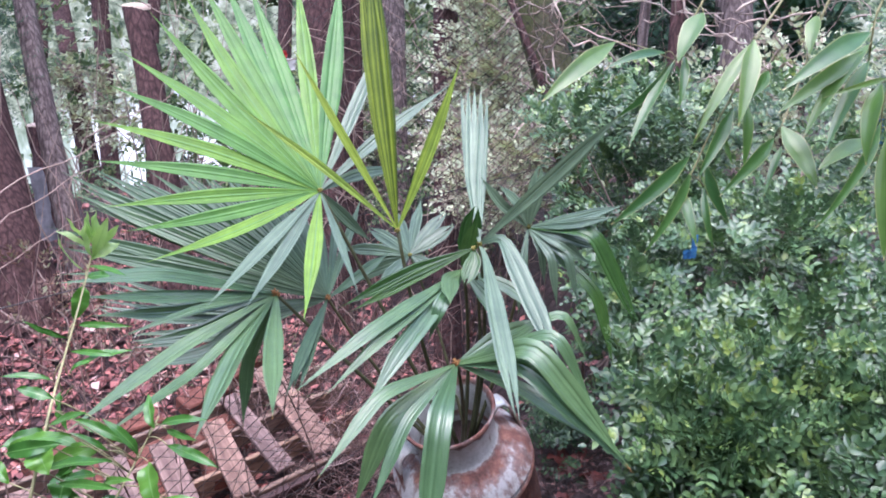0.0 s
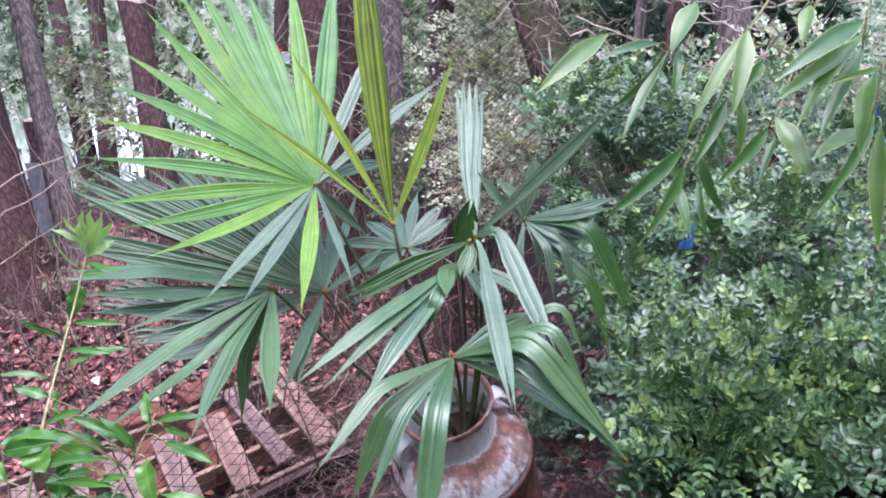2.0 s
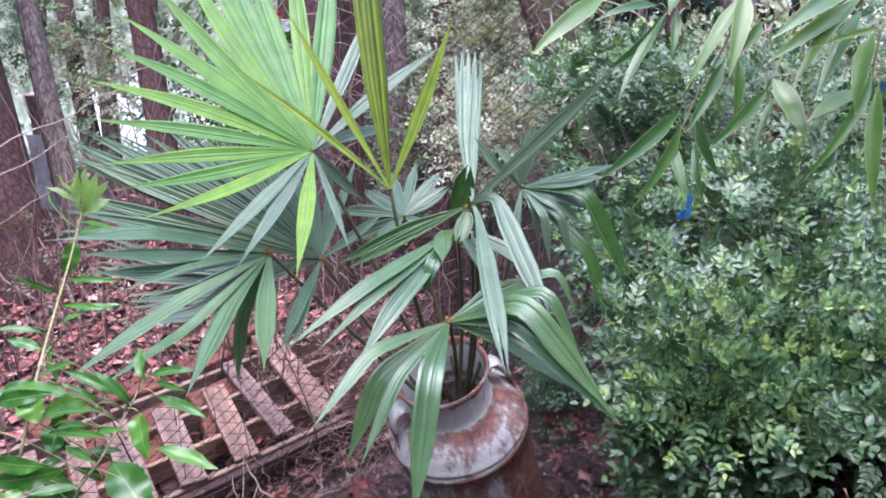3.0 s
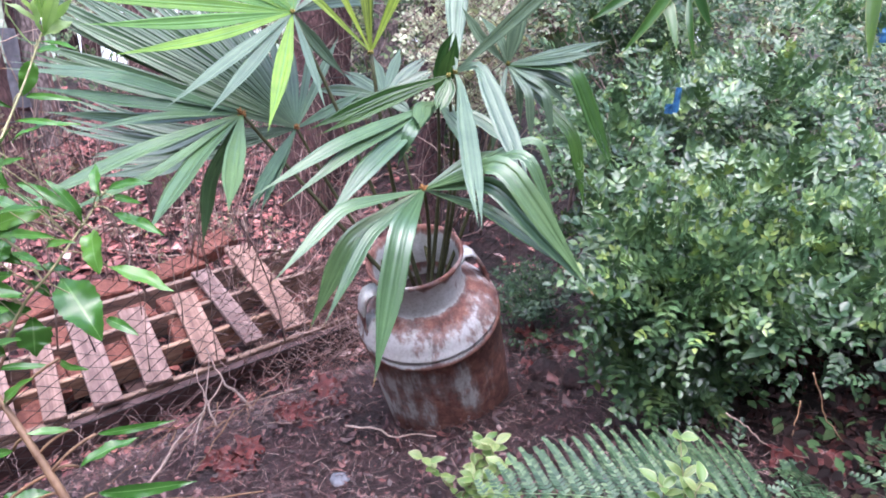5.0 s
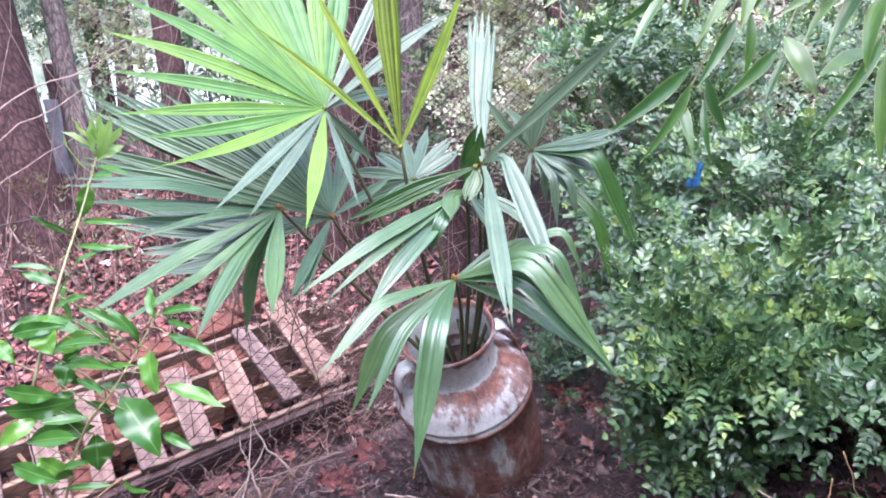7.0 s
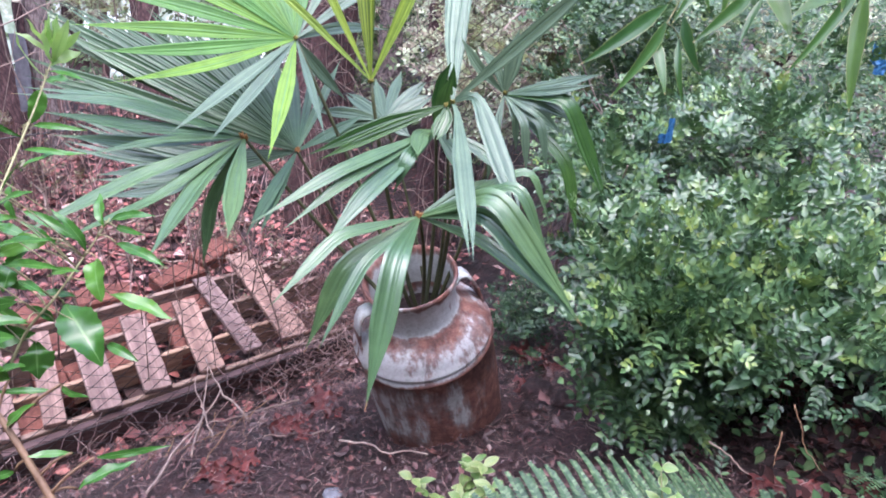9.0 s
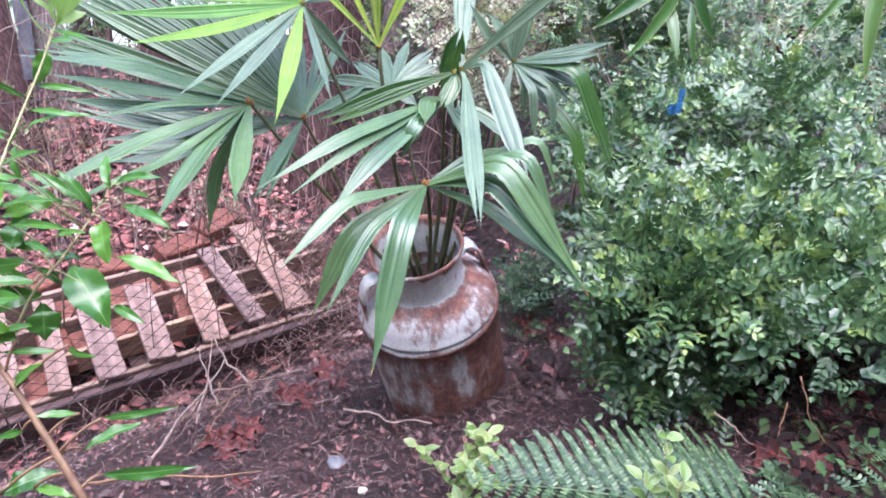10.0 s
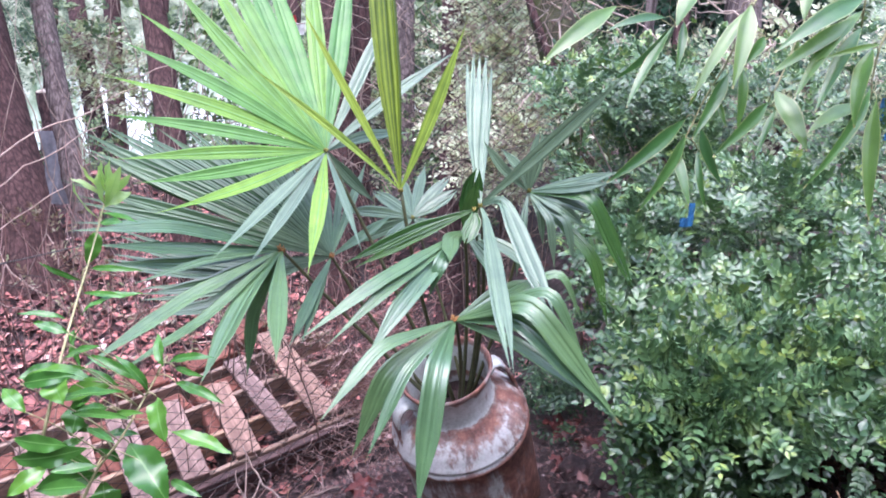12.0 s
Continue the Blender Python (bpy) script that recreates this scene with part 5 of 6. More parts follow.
def hanging_sprigs():
    """Sprays of small leaves hanging into the dark hollow below the bush."""
    r = random.Random(64)
    sprays = []
    for x, y, z, rad, count in ((0.698, 1.02, 0.529, 0.033, 2), (0.735, 1.02, 0.459, 0.033, 1), (0.758, 1.0, 0.527, 0.039, 3), (0.792, 1.0, 0.554, 0.039, 3), (0.619, 1.08, 0.398, 0.026, 1), (0.803, 0.98, 0.511, 0.033, 2)):
        for i in range(count):
            p = Vector((x + r.gauss(0, rad), y + r.gauss(0, rad), z + r.gauss(0, rad * 0.6)))
            sprays.append((p, Vector((r.uniform(-1, 1), r.uniform(-1, 0.3), r.uniform(-0.8, 0.3))).normalized(), r.uniform(0.04, 0.08)))
    single("hanging_sprigs", cloud_form(leaf_cloud(sprays, 0.019, 0.010, 13, r, 0.3)), M_CREEPER_SHADED, (0.7, 1.05, 0.42), "small-leaved green sprigs hanging below the bush, coloured darker for its shade", "sprigs", kind="stuff")


hanging_sprigs()


# ---- bamboo ----
def simple_leaf(parent, a, b, width, mat, facing, bow=0.12, teeth=0, name="leaf", peak=0.4):
    a, b = Vector(a), Vector(b)
    d = b - a
    up = Vector(facing).normalized()
    n = 22 if teeth else 12
    curve = arc(a, (a + b) / 2 + up * d.length * bow, b, n)
    w = []
    for i in range(n + 1):
        t = i / n
        x = (t / peak) if t < peak else (1 - t) / (1 - peak)
        k = max(0.05, math.sin(math.pi / 2 * min(1, max(0, x))) ** 0.85)
        if not teeth and name == "leaf" and peak < 0.4:
            k = max(0.05, (t / 0.28) ** 0.8 if t < 0.28 else 1 - ((t - 0.28) / 0.72) ** 1.9)
        if teeth and 3 < i < n - 1:
            k *= 1.05 if i % 2 else 0.96
        w.append(width * k)
    f = Form()
    f.blade(curve, w, up, (-1, -0.5, 0, 0.5, 1), (0.28, 0.16, 0, 0.16, 0.28))
    if teeth:
        key = Vector((a.x * 37, a.y * 41, a.z * 43))
        for i in range(n + 1):
            for k, reach in enumerate((-1, -0.5, 0, 0.5, 1)):
                t = i / n
                wave = 0.16 * reach * noise.noise(key + Vector((t * 3.2, reach, 0))) + 0.10 * abs(reach) * math.sin(t * 15 + key.x)
                curl = -0.16 * (t - 0.45) ** 2 * 4 * (d.length / max(width, 1e-3)) * 0.4
                f.v[i * 5 + k] += up * width * (wave + curl * 0.5)
    return part(name, f, mat, parent, "", a)


BAMBOO = thing("bamboo", (1.03, 1.48, 1.76), "arching bamboo twigs with long pale-edged green leaves", "bamboo")


def leafy_twig(parent, stem, rows, stem_mat, leaf_mat, facing, rad, seed, teeth=0, bow=0.1, peak=0.35):
    """A twig through some points with leaves; rows: a leaf's foot, its bearing and pitch in degrees, length and width."""
    r = random.Random(seed)
    f = Form()
    pts = []
    if parent is BAMBOO:
        stem = [(stem[0][0] + 0.12, stem[0][1] + 0.06, stem[0][2] + 0.22)] + stem
    for a, b in zip(stem, stem[1:]):
        pts += [Vector(a).lerp(Vector(b), k / 4) for k in range(4)]
    pts.append(Vector(stem[-1]))
    for k in range(2):
        pts = [pts[0]] + [(pts[i - 1] + pts[i] * 2 + pts[i + 1]) / 4 for i in range(1, len(pts) - 1)] + [pts[-1]]
    n = len(pts)
    f.tube(pts, [rad * (1 - 0.55 * i / n) for i in range(n)], 7)
    twig = part("stem", f, stem_mat, parent, "", stem[0])
    for x, y, z, bearing, pitch, length, width in rows:
        foot = Vector((x, y, z))
        hold = min(pts, key=lambda p: (p - foot).length)
        if (hold - foot).length > 0.006:
            s = Form()
            s.tube(arc(hold, (hold + foot) / 2 + Vector((0, 0, 0.006)), foot, 5), max(0.0009, rad * 0.35), 5)
            part("leaf_stalk", s, stem_mat, twig, "", hold)
        a, e = radians(bearing), radians(pitch)
        d = Vector((math.cos(e) * math.sin(a), math.cos(e) * math.cos(a), math.sin(e)))
        face = Vector(facing) + Vector((r.uniform(-0.9, 0.9), r.uniform(-0.2, 0.5), r.uniform(-0.5, 0.7)))
        simple_leaf(twig, foot, foot + d * length, width, leaf_mat, face, bow + r.uniform(-0.04, 0.05), teeth, "leaf", peak)
    return twig


leafy_twig(BAMBOO, [(0.399, 1.24, 1.337), (0.377, 1.23, 1.297), (0.364, 1.22, 1.258), (0.354, 1.2, 1.254)], [
    (0.271, 1.24, 1.28, -129, -25, 0.175, 0.030),
    (0.346, 1.22, 1.266, -120, -7, 0.119, 0.017),
    (0.364, 1.22, 1.258, -132, -26, 0.168, 0.021),
    (0.354, 1.2, 1.255, -141, -40, 0.168, 0.017),
    (0.397, 1.22, 1.326, -141, -41, 0.102, 0.033),
    (0.371, 1.2, 1.263, -162, -54, 0.088, 0.015),
], M_STEM_GREEN, M_BAMBOO, (0, -1, 0.35), 0.0022, 60, bow=0.07)
leafy_twig(BAMBOO, [(0.496, 1.18, 1.34), (0.453, 1.15, 1.295), (0.429, 1.135, 1.219), (0.395, 1.125, 1.155), (0.376, 1.115, 1.104), (0.36, 1.11, 1.083)], [
    (0.449, 1.14, 1.296, -156, -51, 0.140, 0.028),
    (0.448, 1.15, 1.288, -129, -48, 0.165, 0.020),
    (0.374, 1.13, 1.126, -122, -28, 0.173, 0.024),
    (0.375, 1.12, 1.106, -137, -39, 0.159, 0.020),
    (0.356, 1.11, 1.083, 164, -49, 0.096, 0.018),
    (0.397, 1.12, 1.079, 167, -59, 0.099, 0.012),
    (0.429, 1.13, 1.197, -135, -46, 0.123, 0.021),
    (0.455, 1.15, 1.203, -169, -60, 0.101, 0.021),
    (0.397, 1.12, 1.113, 152, -52, 0.093, 0.021),
    (0.384, 1.12, 1.197, -143, -52, 0.061, 0.012),
    (0.405, 1.13, 1.18, 153, -52, 0.072, 0.011),
    (0.486, 1.16, 1.248, -130, -39, 0.060, 0.019),
], M_STEM_GREEN, M_BAMBOO, (0, -1, 0.35), 0.0022, 61, bow=0.07)
leafy_twig(BAMBOO, [(0.546, 1.15, 1.341), (0.526, 1.13, 1.267), (0.497, 1.1, 1.2), (0.486, 1.09, 1.178)], [
    (0.493, 1.12, 1.156, -126, -30, 0.137, 0.021),
    (0.487, 1.09, 1.18, 158, -41, 0.107, 0.031),
    (0.502, 1.11, 1.147, -141, -52, 0.083, 0.012),
    (0.533, 1.14, 1.329, -155, -42, 0.074, 0.021),
], M_STEM_GREEN, M_BAMBOO, (0, -1, 0.35), 0.0022, 62, bow=0.07)
leafy_twig(BAMBOO, [(0.579, 1.07, 1.347), (0.575, 1.06, 1.305), (0.583, 1.07, 1.274)], [
    (0.566, 1.05, 1.315, -120, -21, 0.172, 0.028),
    (0.574, 1.06, 1.292, -119, -23, 0.177, 0.023),
    (0.58, 1.07, 1.298, -129, -37, 0.179, 0.024),
    (0.583, 1.07, 1.276, -136, -43, 0.153, 0.022),
], M_STEM_GREEN, M_BAMBOO, (0, -1, 0.35), 0.0022, 63, bow=0.07)
leafy_twig(BAMBOO, [(0.634, 1.08, 1.309), (0.604, 1.05, 1.255), (0.604, 1.05, 1.209), (0.609, 1.05, 1.178)], [
    (0.603, 1.05, 1.255, -115, -8, 0.119, 0.008),
    (0.59, 1.04, 1.25, -152, -55, 0.118, 0.026),
    (0.605, 1.05, 1.195, -130, -41, 0.187, 0.019),
    (0.602, 1.06, 1.169, -122, -14, 0.116, 0.026),
    (0.601, 1.02, 1.185, -170, -62, 0.171, 0.024),
], M_STEM_GREEN, M_BAMBOO, (0, -1, 0.35), 0.0022, 64, bow=0.07)


SAPLING = thing("sapling", (-0.40, 0.55, 0.10), "leafy green evergreen sapling with toothed glossy leaves", "sapling")
leafy_twig(SAPLING, [(-0.514, 0.761, 0.776), (-0.512, 0.817, 0.836), (-0.529, 0.904, 0.865), (-0.545, 1.035, 0.921), (-0.553, 1.137, 0.986)], [
    (-0.553, 1.098, 0.959, 121, 3, 0.094, 0.011),
    (-0.55, 1.068, 0.939, -145, -64, 0.055, 0.026),
    (-0.551, 1.081, 0.947, 116, 13, 0.057, 0.015),
    (-0.542, 1.01, 0.901, 95, 1, 0.084, 0.01),
    (-0.548, 0.99, 0.889, -92, 26, 0.066, 0.009),
    (-0.538, 0.972, 0.878, 107, 4, 0.078, 0.01),
    (-0.532, 0.94, 0.86, 64, 11, 0.09, 0.02),
    (-0.531, 0.918, 0.848, 155, -30, 0.064, 0.019),
    (-0.548, 0.932, 0.855, -101, 12, 0.068, 0.01),
    (-0.529, 0.862, 0.819, -129, 0, 0.058, 0.02),
    (-0.501, 0.878, 0.827, 99, -22, 0.092, 0.015),
], M_STEM_GREEN, M_LAUREL, (0.1, -0.7, 0.7), 0.0024, 70, 1, 0.06, 0.45)
leafy_twig(SAPLING, [(-0.339, 0.598, 0.516), (-0.401, 0.639, 0.589), (-0.466, 0.689, 0.638), (-0.558, 0.761, 0.664)], [
    (-0.393, 0.708, 0.676, 129, 15, 0.072, 0.009),
    (-0.475, 0.701, 0.661, 84, 3, 0.074, 0.009),
    (-0.343, 0.666, 0.6, 73, 3, 0.088, 0.01),
    (-0.361, 0.648, 0.565, 57, 13, 0.072, 0.018),
    (-0.337, 0.633, 0.539, 83, 6, 0.113, 0.017),
    (-0.46, 0.618, 0.507, 58, 9, 0.067, 0.031),
    (-0.439, 0.656, 0.578, -170, 29, 0.049, 0.01),
    (-0.371, 0.668, 0.603, -119, 13, 0.05, 0.01),
    (-0.456, 0.709, 0.676, -90, 34, 0.052, 0.026),
    (-0.457, 0.679, 0.62, 105, 48, 0.079, 0.014),
    (-0.419, 0.623, 0.518, 107, 10, 0.062, 0.013),
], M_STEM_BROWN, M_LAUREL, (0.1, -0.7, 0.7), 0.0056, 71, 1, 0.06, 0.45)
leafy_twig(SAPLING, [(-0.49, 0.749, 0.644), (-0.466, 0.781, 0.705), (-0.436, 0.799, 0.738), (-0.414, 0.854, 0.777), (-0.397, 0.906, 0.812)], [
    (-0.395, 0.845, 0.783, 155, -32, 0.067, 0.031),
    (-0.43, 0.815, 0.725, 130, -32, 0.101, 0.051),
    (-0.463, 0.789, 0.676, 175, -74, 0.047, 0.042),
    (-0.37, 0.855, 0.802, 114, -7, 0.084, 0.016),
    (-0.372, 0.823, 0.742, 102, -13, 0.094, 0.021),
    (-0.389, 0.865, 0.82, -24, 32, 0.054, 0.016),
    (-0.384, 0.867, 0.824, 112, 21, 0.091, 0.013),
    (-0.372, 0.865, 0.82, 129, 11, 0.073, 0.009),
    (-0.406, 0.849, 0.789, -95, 58, 0.071, 0.014),
    (-0.457, 0.856, 0.801, -93, -22, 0.086, 0.027),
    (-0.481, 0.822, 0.738, -79, 20, 0.051, 0.014),
    (-0.456, 0.831, 0.755, 112, 24, 0.064, 0.011),
    (-0.448, 0.852, 0.794, -100, 39, 0.056, 0.009),
], M_STEM_GREEN, M_LAUREL, (0.1, -0.7, 0.7), 0.0024, 72, 1, 0.06, 0.45)
leafy_twig(SAPLING, [(-0.49, 0.749, 0.644), (-0.466, 0.781, 0.705), (-0.436, 0.799, 0.738), (-0.414, 0.854, 0.777), (-0.397, 0.906, 0.812)], [
    (-0.524, 0.813, 0.719, 123, 0, 0.078, 0.021),
    (-0.37, 0.791, 0.682, 113, -10, 0.054, 0.014),
    (-0.487, 0.855, 0.799, -67, -3, 0.077, 0.017),
    (-0.478, 0.849, 0.787, -101, -39, 0.077, 0.022),
    (-0.499, 0.842, 0.774, -172, -41, 0.049, 0.034),
    (-0.469, 0.82, 0.734, 64, -15, 0.05, 0.013),
    (-0.557, 0.785, 0.667, 84, 13, 0.095, 0.033),
    (-0.538, 0.807, 0.707, 56, 17, 0.046, 0.017),
    (-0.44, 0.803, 0.703, -117, 47, 0.042, 0.013),
    (-0.461, 0.838, 0.768, -139, 23, 0.043, 0.014),
    (-0.467, 0.807, 0.852, -82, -17, 0.105, 0.018),
    (-0.513, 0.803, 0.846, 140, -27, 0.053, 0.035),
    (-0.51, 0.788, 0.814, 106, 18, 0.127, 0.016),
], M_STEM_GREEN, M_LAUREL, (0.1, -0.7, 0.7), 0.001, 85, 1, 0.06, 0.45)
leafy_twig(SAPLING, [(-0.49, 0.749, 0.644), (-0.466, 0.781, 0.705), (-0.436, 0.799, 0.738), (-0.414, 0.854, 0.777), (-0.397, 0.906, 0.812)], [
    (-0.484, 0.781, 0.798, 112, 13, 0.105, 0.012),
    (-0.462, 0.774, 0.781, 125, 5, 0.064, 0.012),
    (-0.461, 0.762, 0.756, -89, -12, 0.109, 0.027),
    (-0.512, 0.75, 0.733, -131, -21, 0.055, 0.025),
    (-0.446, 0.753, 0.736, -117, 9, 0.059, 0.014),
    (-0.489, 0.819, 0.88, 115, 46, 0.073, 0.011),
    (-0.543, 0.78, 0.799, -53, 11, 0.06, 0.021),
    (-0.551, 0.796, 0.832, 95, 14, 0.081, 0.021),
    (-0.557, 0.765, 0.766, 108, 9, 0.093, 0.023),
    (-0.526, 0.737, 0.706, 109, 21, 0.101, 0.021),
    (-0.544, 0.724, 0.679, 116, 7, 0.097, 0.023),
    (-0.503, 0.716, 0.659, 102, 32, 0.092, 0.018),
    (-0.49, 0.825, 0.893, -80, 12, 0.052, 0.015),
], M_STEM_GREEN, M_LAUREL, (0.1, -0.7, 0.7), 0.001, 98, 1, 0.06, 0.45)
leafy_twig(SAPLING, [(-0.49, 0.749, 0.644), (-0.466, 0.781, 0.705), (-0.436, 0.799, 0.738), (-0.414, 0.854, 0.777), (-0.397, 0.906, 0.812)], [
    (-0.496, 0.811, 0.863, 110, 27, 0.079, 0.012),
], M_STEM_GREEN, M_LAUREL, (0.1, -0.7, 0.7), 0.001, 111, 1, 0.06, 0.45)
leafy_twig(SAPLING, [(-0.545, 1.035, 0.921), (-0.553, 1.137, 0.986)], [
    (-0.549, 1.108, 0.966, -32, 80, 0.066, 0.018),
    (-0.548, 1.111, 0.968, 107, 60, 0.081, 0.018),
    (-0.548, 1.113, 0.97, 88, 78, 0.071, 0.014),
    (-0.552, 1.108, 0.966, 60, 21, 0.049, 0.02),
    (-0.554, 1.088, 0.952, -134, 67, 0.077, 0.017),
    (-0.553, 1.130, 0.982, 170, 62, 0.058, 0.014),
    (-0.553, 1.132, 0.983, -120, 55, 0.060, 0.015),
    (-0.552, 1.134, 0.984, 130, 70, 0.062, 0.016),
    (-0.552, 1.136, 0.985, -170, 80, 0.055, 0.013),
    (-0.551, 1.125, 0.978, 95, 40, 0.062, 0.013),
    (-0.555, 1.122, 0.976, -95, 35, 0.060, 0.013),
], M_STEM_GREEN, M_LAUREL_YOUNG, (0.1, -0.7, 0.7), 0.0012, 79, 1, 0.06, 0.45)


# ---- fern ----
def fern(label, crown, fronds, seed=5):
    """Large twice-cut fronds. Each: bearing, length, arch height, drop at the tip, side lengths of the pinnae."""
    ob = thing("fern", crown, label, "fern")
    r = random.Random(seed)
    crown = Vector(crown)
    for bearing, length, lift, drop, left, right in fronds:
        a = radians(bearing)
        d = Vector((math.sin(a), math.cos(a), 0))
        tip = crown + d * length + Vector((0, 0, lift - drop))
        n = max(8, int(length / 0.0235))
        curve = arc(crown, crown + d * length * 0.5 + Vector((0, 0, lift)), tip, n)
        f = Form()
        f.tube(curve, [0.0028 * (1 - 0.75 * k / n) for k in range(n + 1)], 5)
        for i in range(2, n):
            t = i / n
            dd = (curve[min(i + 1, n)] - curve[i - 1]).normalized()
            side = dd.cross(Vector((0, 0, 1))).normalized()
            up = side.cross(dd)
            for sgn, reach in ((-1, left), (1, right)):
                plen = reach * (1 - t ** 2.2) ** 0.8 * r.uniform(0.9, 1.06)
                if plen < 0.02:
                    continue
                pd = (side * sgn + dd * 0.45 + up * 0.18).normalized()
                m = max(4, int(plen / 0.0072))
                for k in range(m):
                    s = (k + 0.6) / m
                    q = curve[i] + pd * plen * s + Vector((0, 0, -0.16 * plen * s * s))
                    ps = pd.cross(up).normalized()
                    sz = 0.0118 * (1 - 0.65 * s ** 1.6)
                    for s2 in (-1, 1):
                        e = (ps * s2 + pd * 0.30 + up * 0.12).normalized() * sz
                        w = pd * 0.0029
                        st = len(f.v)
                        f.v += [q - w, q + w, q + e * 0.65 + w * 0.95, q + e, q + e * 0.65 - w * 0.95]
                        f.face((st, st + 1, st + 2, st + 3, st + 4))
                f.tube([curve[i], curve[i] + pd * plen * 0.5 - Vector((0, 0, 0.04 * plen)), curve[i] + pd * plen - Vector((0, 0, 0.16 * plen))], [0.0011, 0.0008, 0.0004], 3, False)
        part("frond", f, M_FERN, ob, "", crown)
    return ob


fern("large green fern with finely cut fronds before the bush", (0.66, 0.79, 0.335), ((-84, 0.54, 0.05, 0.03, 0.10, 0.215), (-74, 0.50, 0.015, 0.04, 0.10, 0.20), (-102, 0.45, 0.03, 0.02, 0.10, 0.16)))
fern("small green fern among dead leaves under the bush", (0.90, 0.88, 0.37), ((-95, 0.20, 0.04, 0.04, 0.05, 0.06), (-55, 0.17, 0.05, 0.03, 0.05, 0.05), (-15, 0.16, 0.05, 0.04, 0.045, 0.045), (50, 0.16, 0.05, 0.04, 0.05, 0.05)), 6)


fern("small pale-green fern at the foot of the large one", (0.70, 0.89, 0.37), ((-70, 0.12, 0.012, 0.03, 0.030, 0.030), (-110, 0.14, 0.010, 0.03, 0.035, 0.035), (-150, 0.12, 0.012, 0.03, 0.030, 0.030)), 8)


# ---- low yellow-green plants ----
def variegated_plant(label, base, sprigs, seed):
    base = Vector(base)
    ob = thing("variegated_plant", base, label, "small plant")
    r = random.Random(seed)
    for dx, dy, dz, count in sprigs:
        top = base + Vector((dx, dy, dz))
        stem = Form()
        pts = wander(r, base, top, 8, 0.02)
        stem.tube(pts, [0.0022 * (1 - 0.07 * k) for k in range(9)], 5)
        part("stem", stem, M_STEM_GREEN, ob)
        for k in range(count):
            p = pts[min(8, 2 + int(6.4 * k / count + 0.8))]
            a = k * 2.4 + r.uniform(-0.3, 0.3)
            d = Vector((math.cos(a), math.sin(a), r.uniform(0.1, 0.6))).normalized()
            simple_leaf(ob, p, p + d * r.uniform(0.022, 0.036), r.uniform(0.011, 0.018), M_VARIEGATED, (r.uniform(-0.2, 0.2), -0.4, 1), 0.08)
    return ob


variegated_plant("low plant with cream-edged yellow-green leaves beside the can", (0.13, 1.02, ground_height(0.13, 1.02)), ((0.03, 0.02, 0.13, 18), (0.06, -0.06, 0.15, 18), (0.045, -0.02, 0.16, 18), (-0.08, 0.0, 0.10, 11), (0.02, -0.10, 0.13, 16), (0.05, -0.14, 0.10, 14), (0.07, -0.10, 0.12, 14)), 51)
variegated_plant("low plant with yellow-green leaves among fern fronds", (0.42, 0.80, ground_height(0.42, 0.80)), ((0.0, 0.03, 0.20, 14), (0.02, -0.03, 0.17, 12), (-0.03, 0.0, 0.14, 10)), 52)


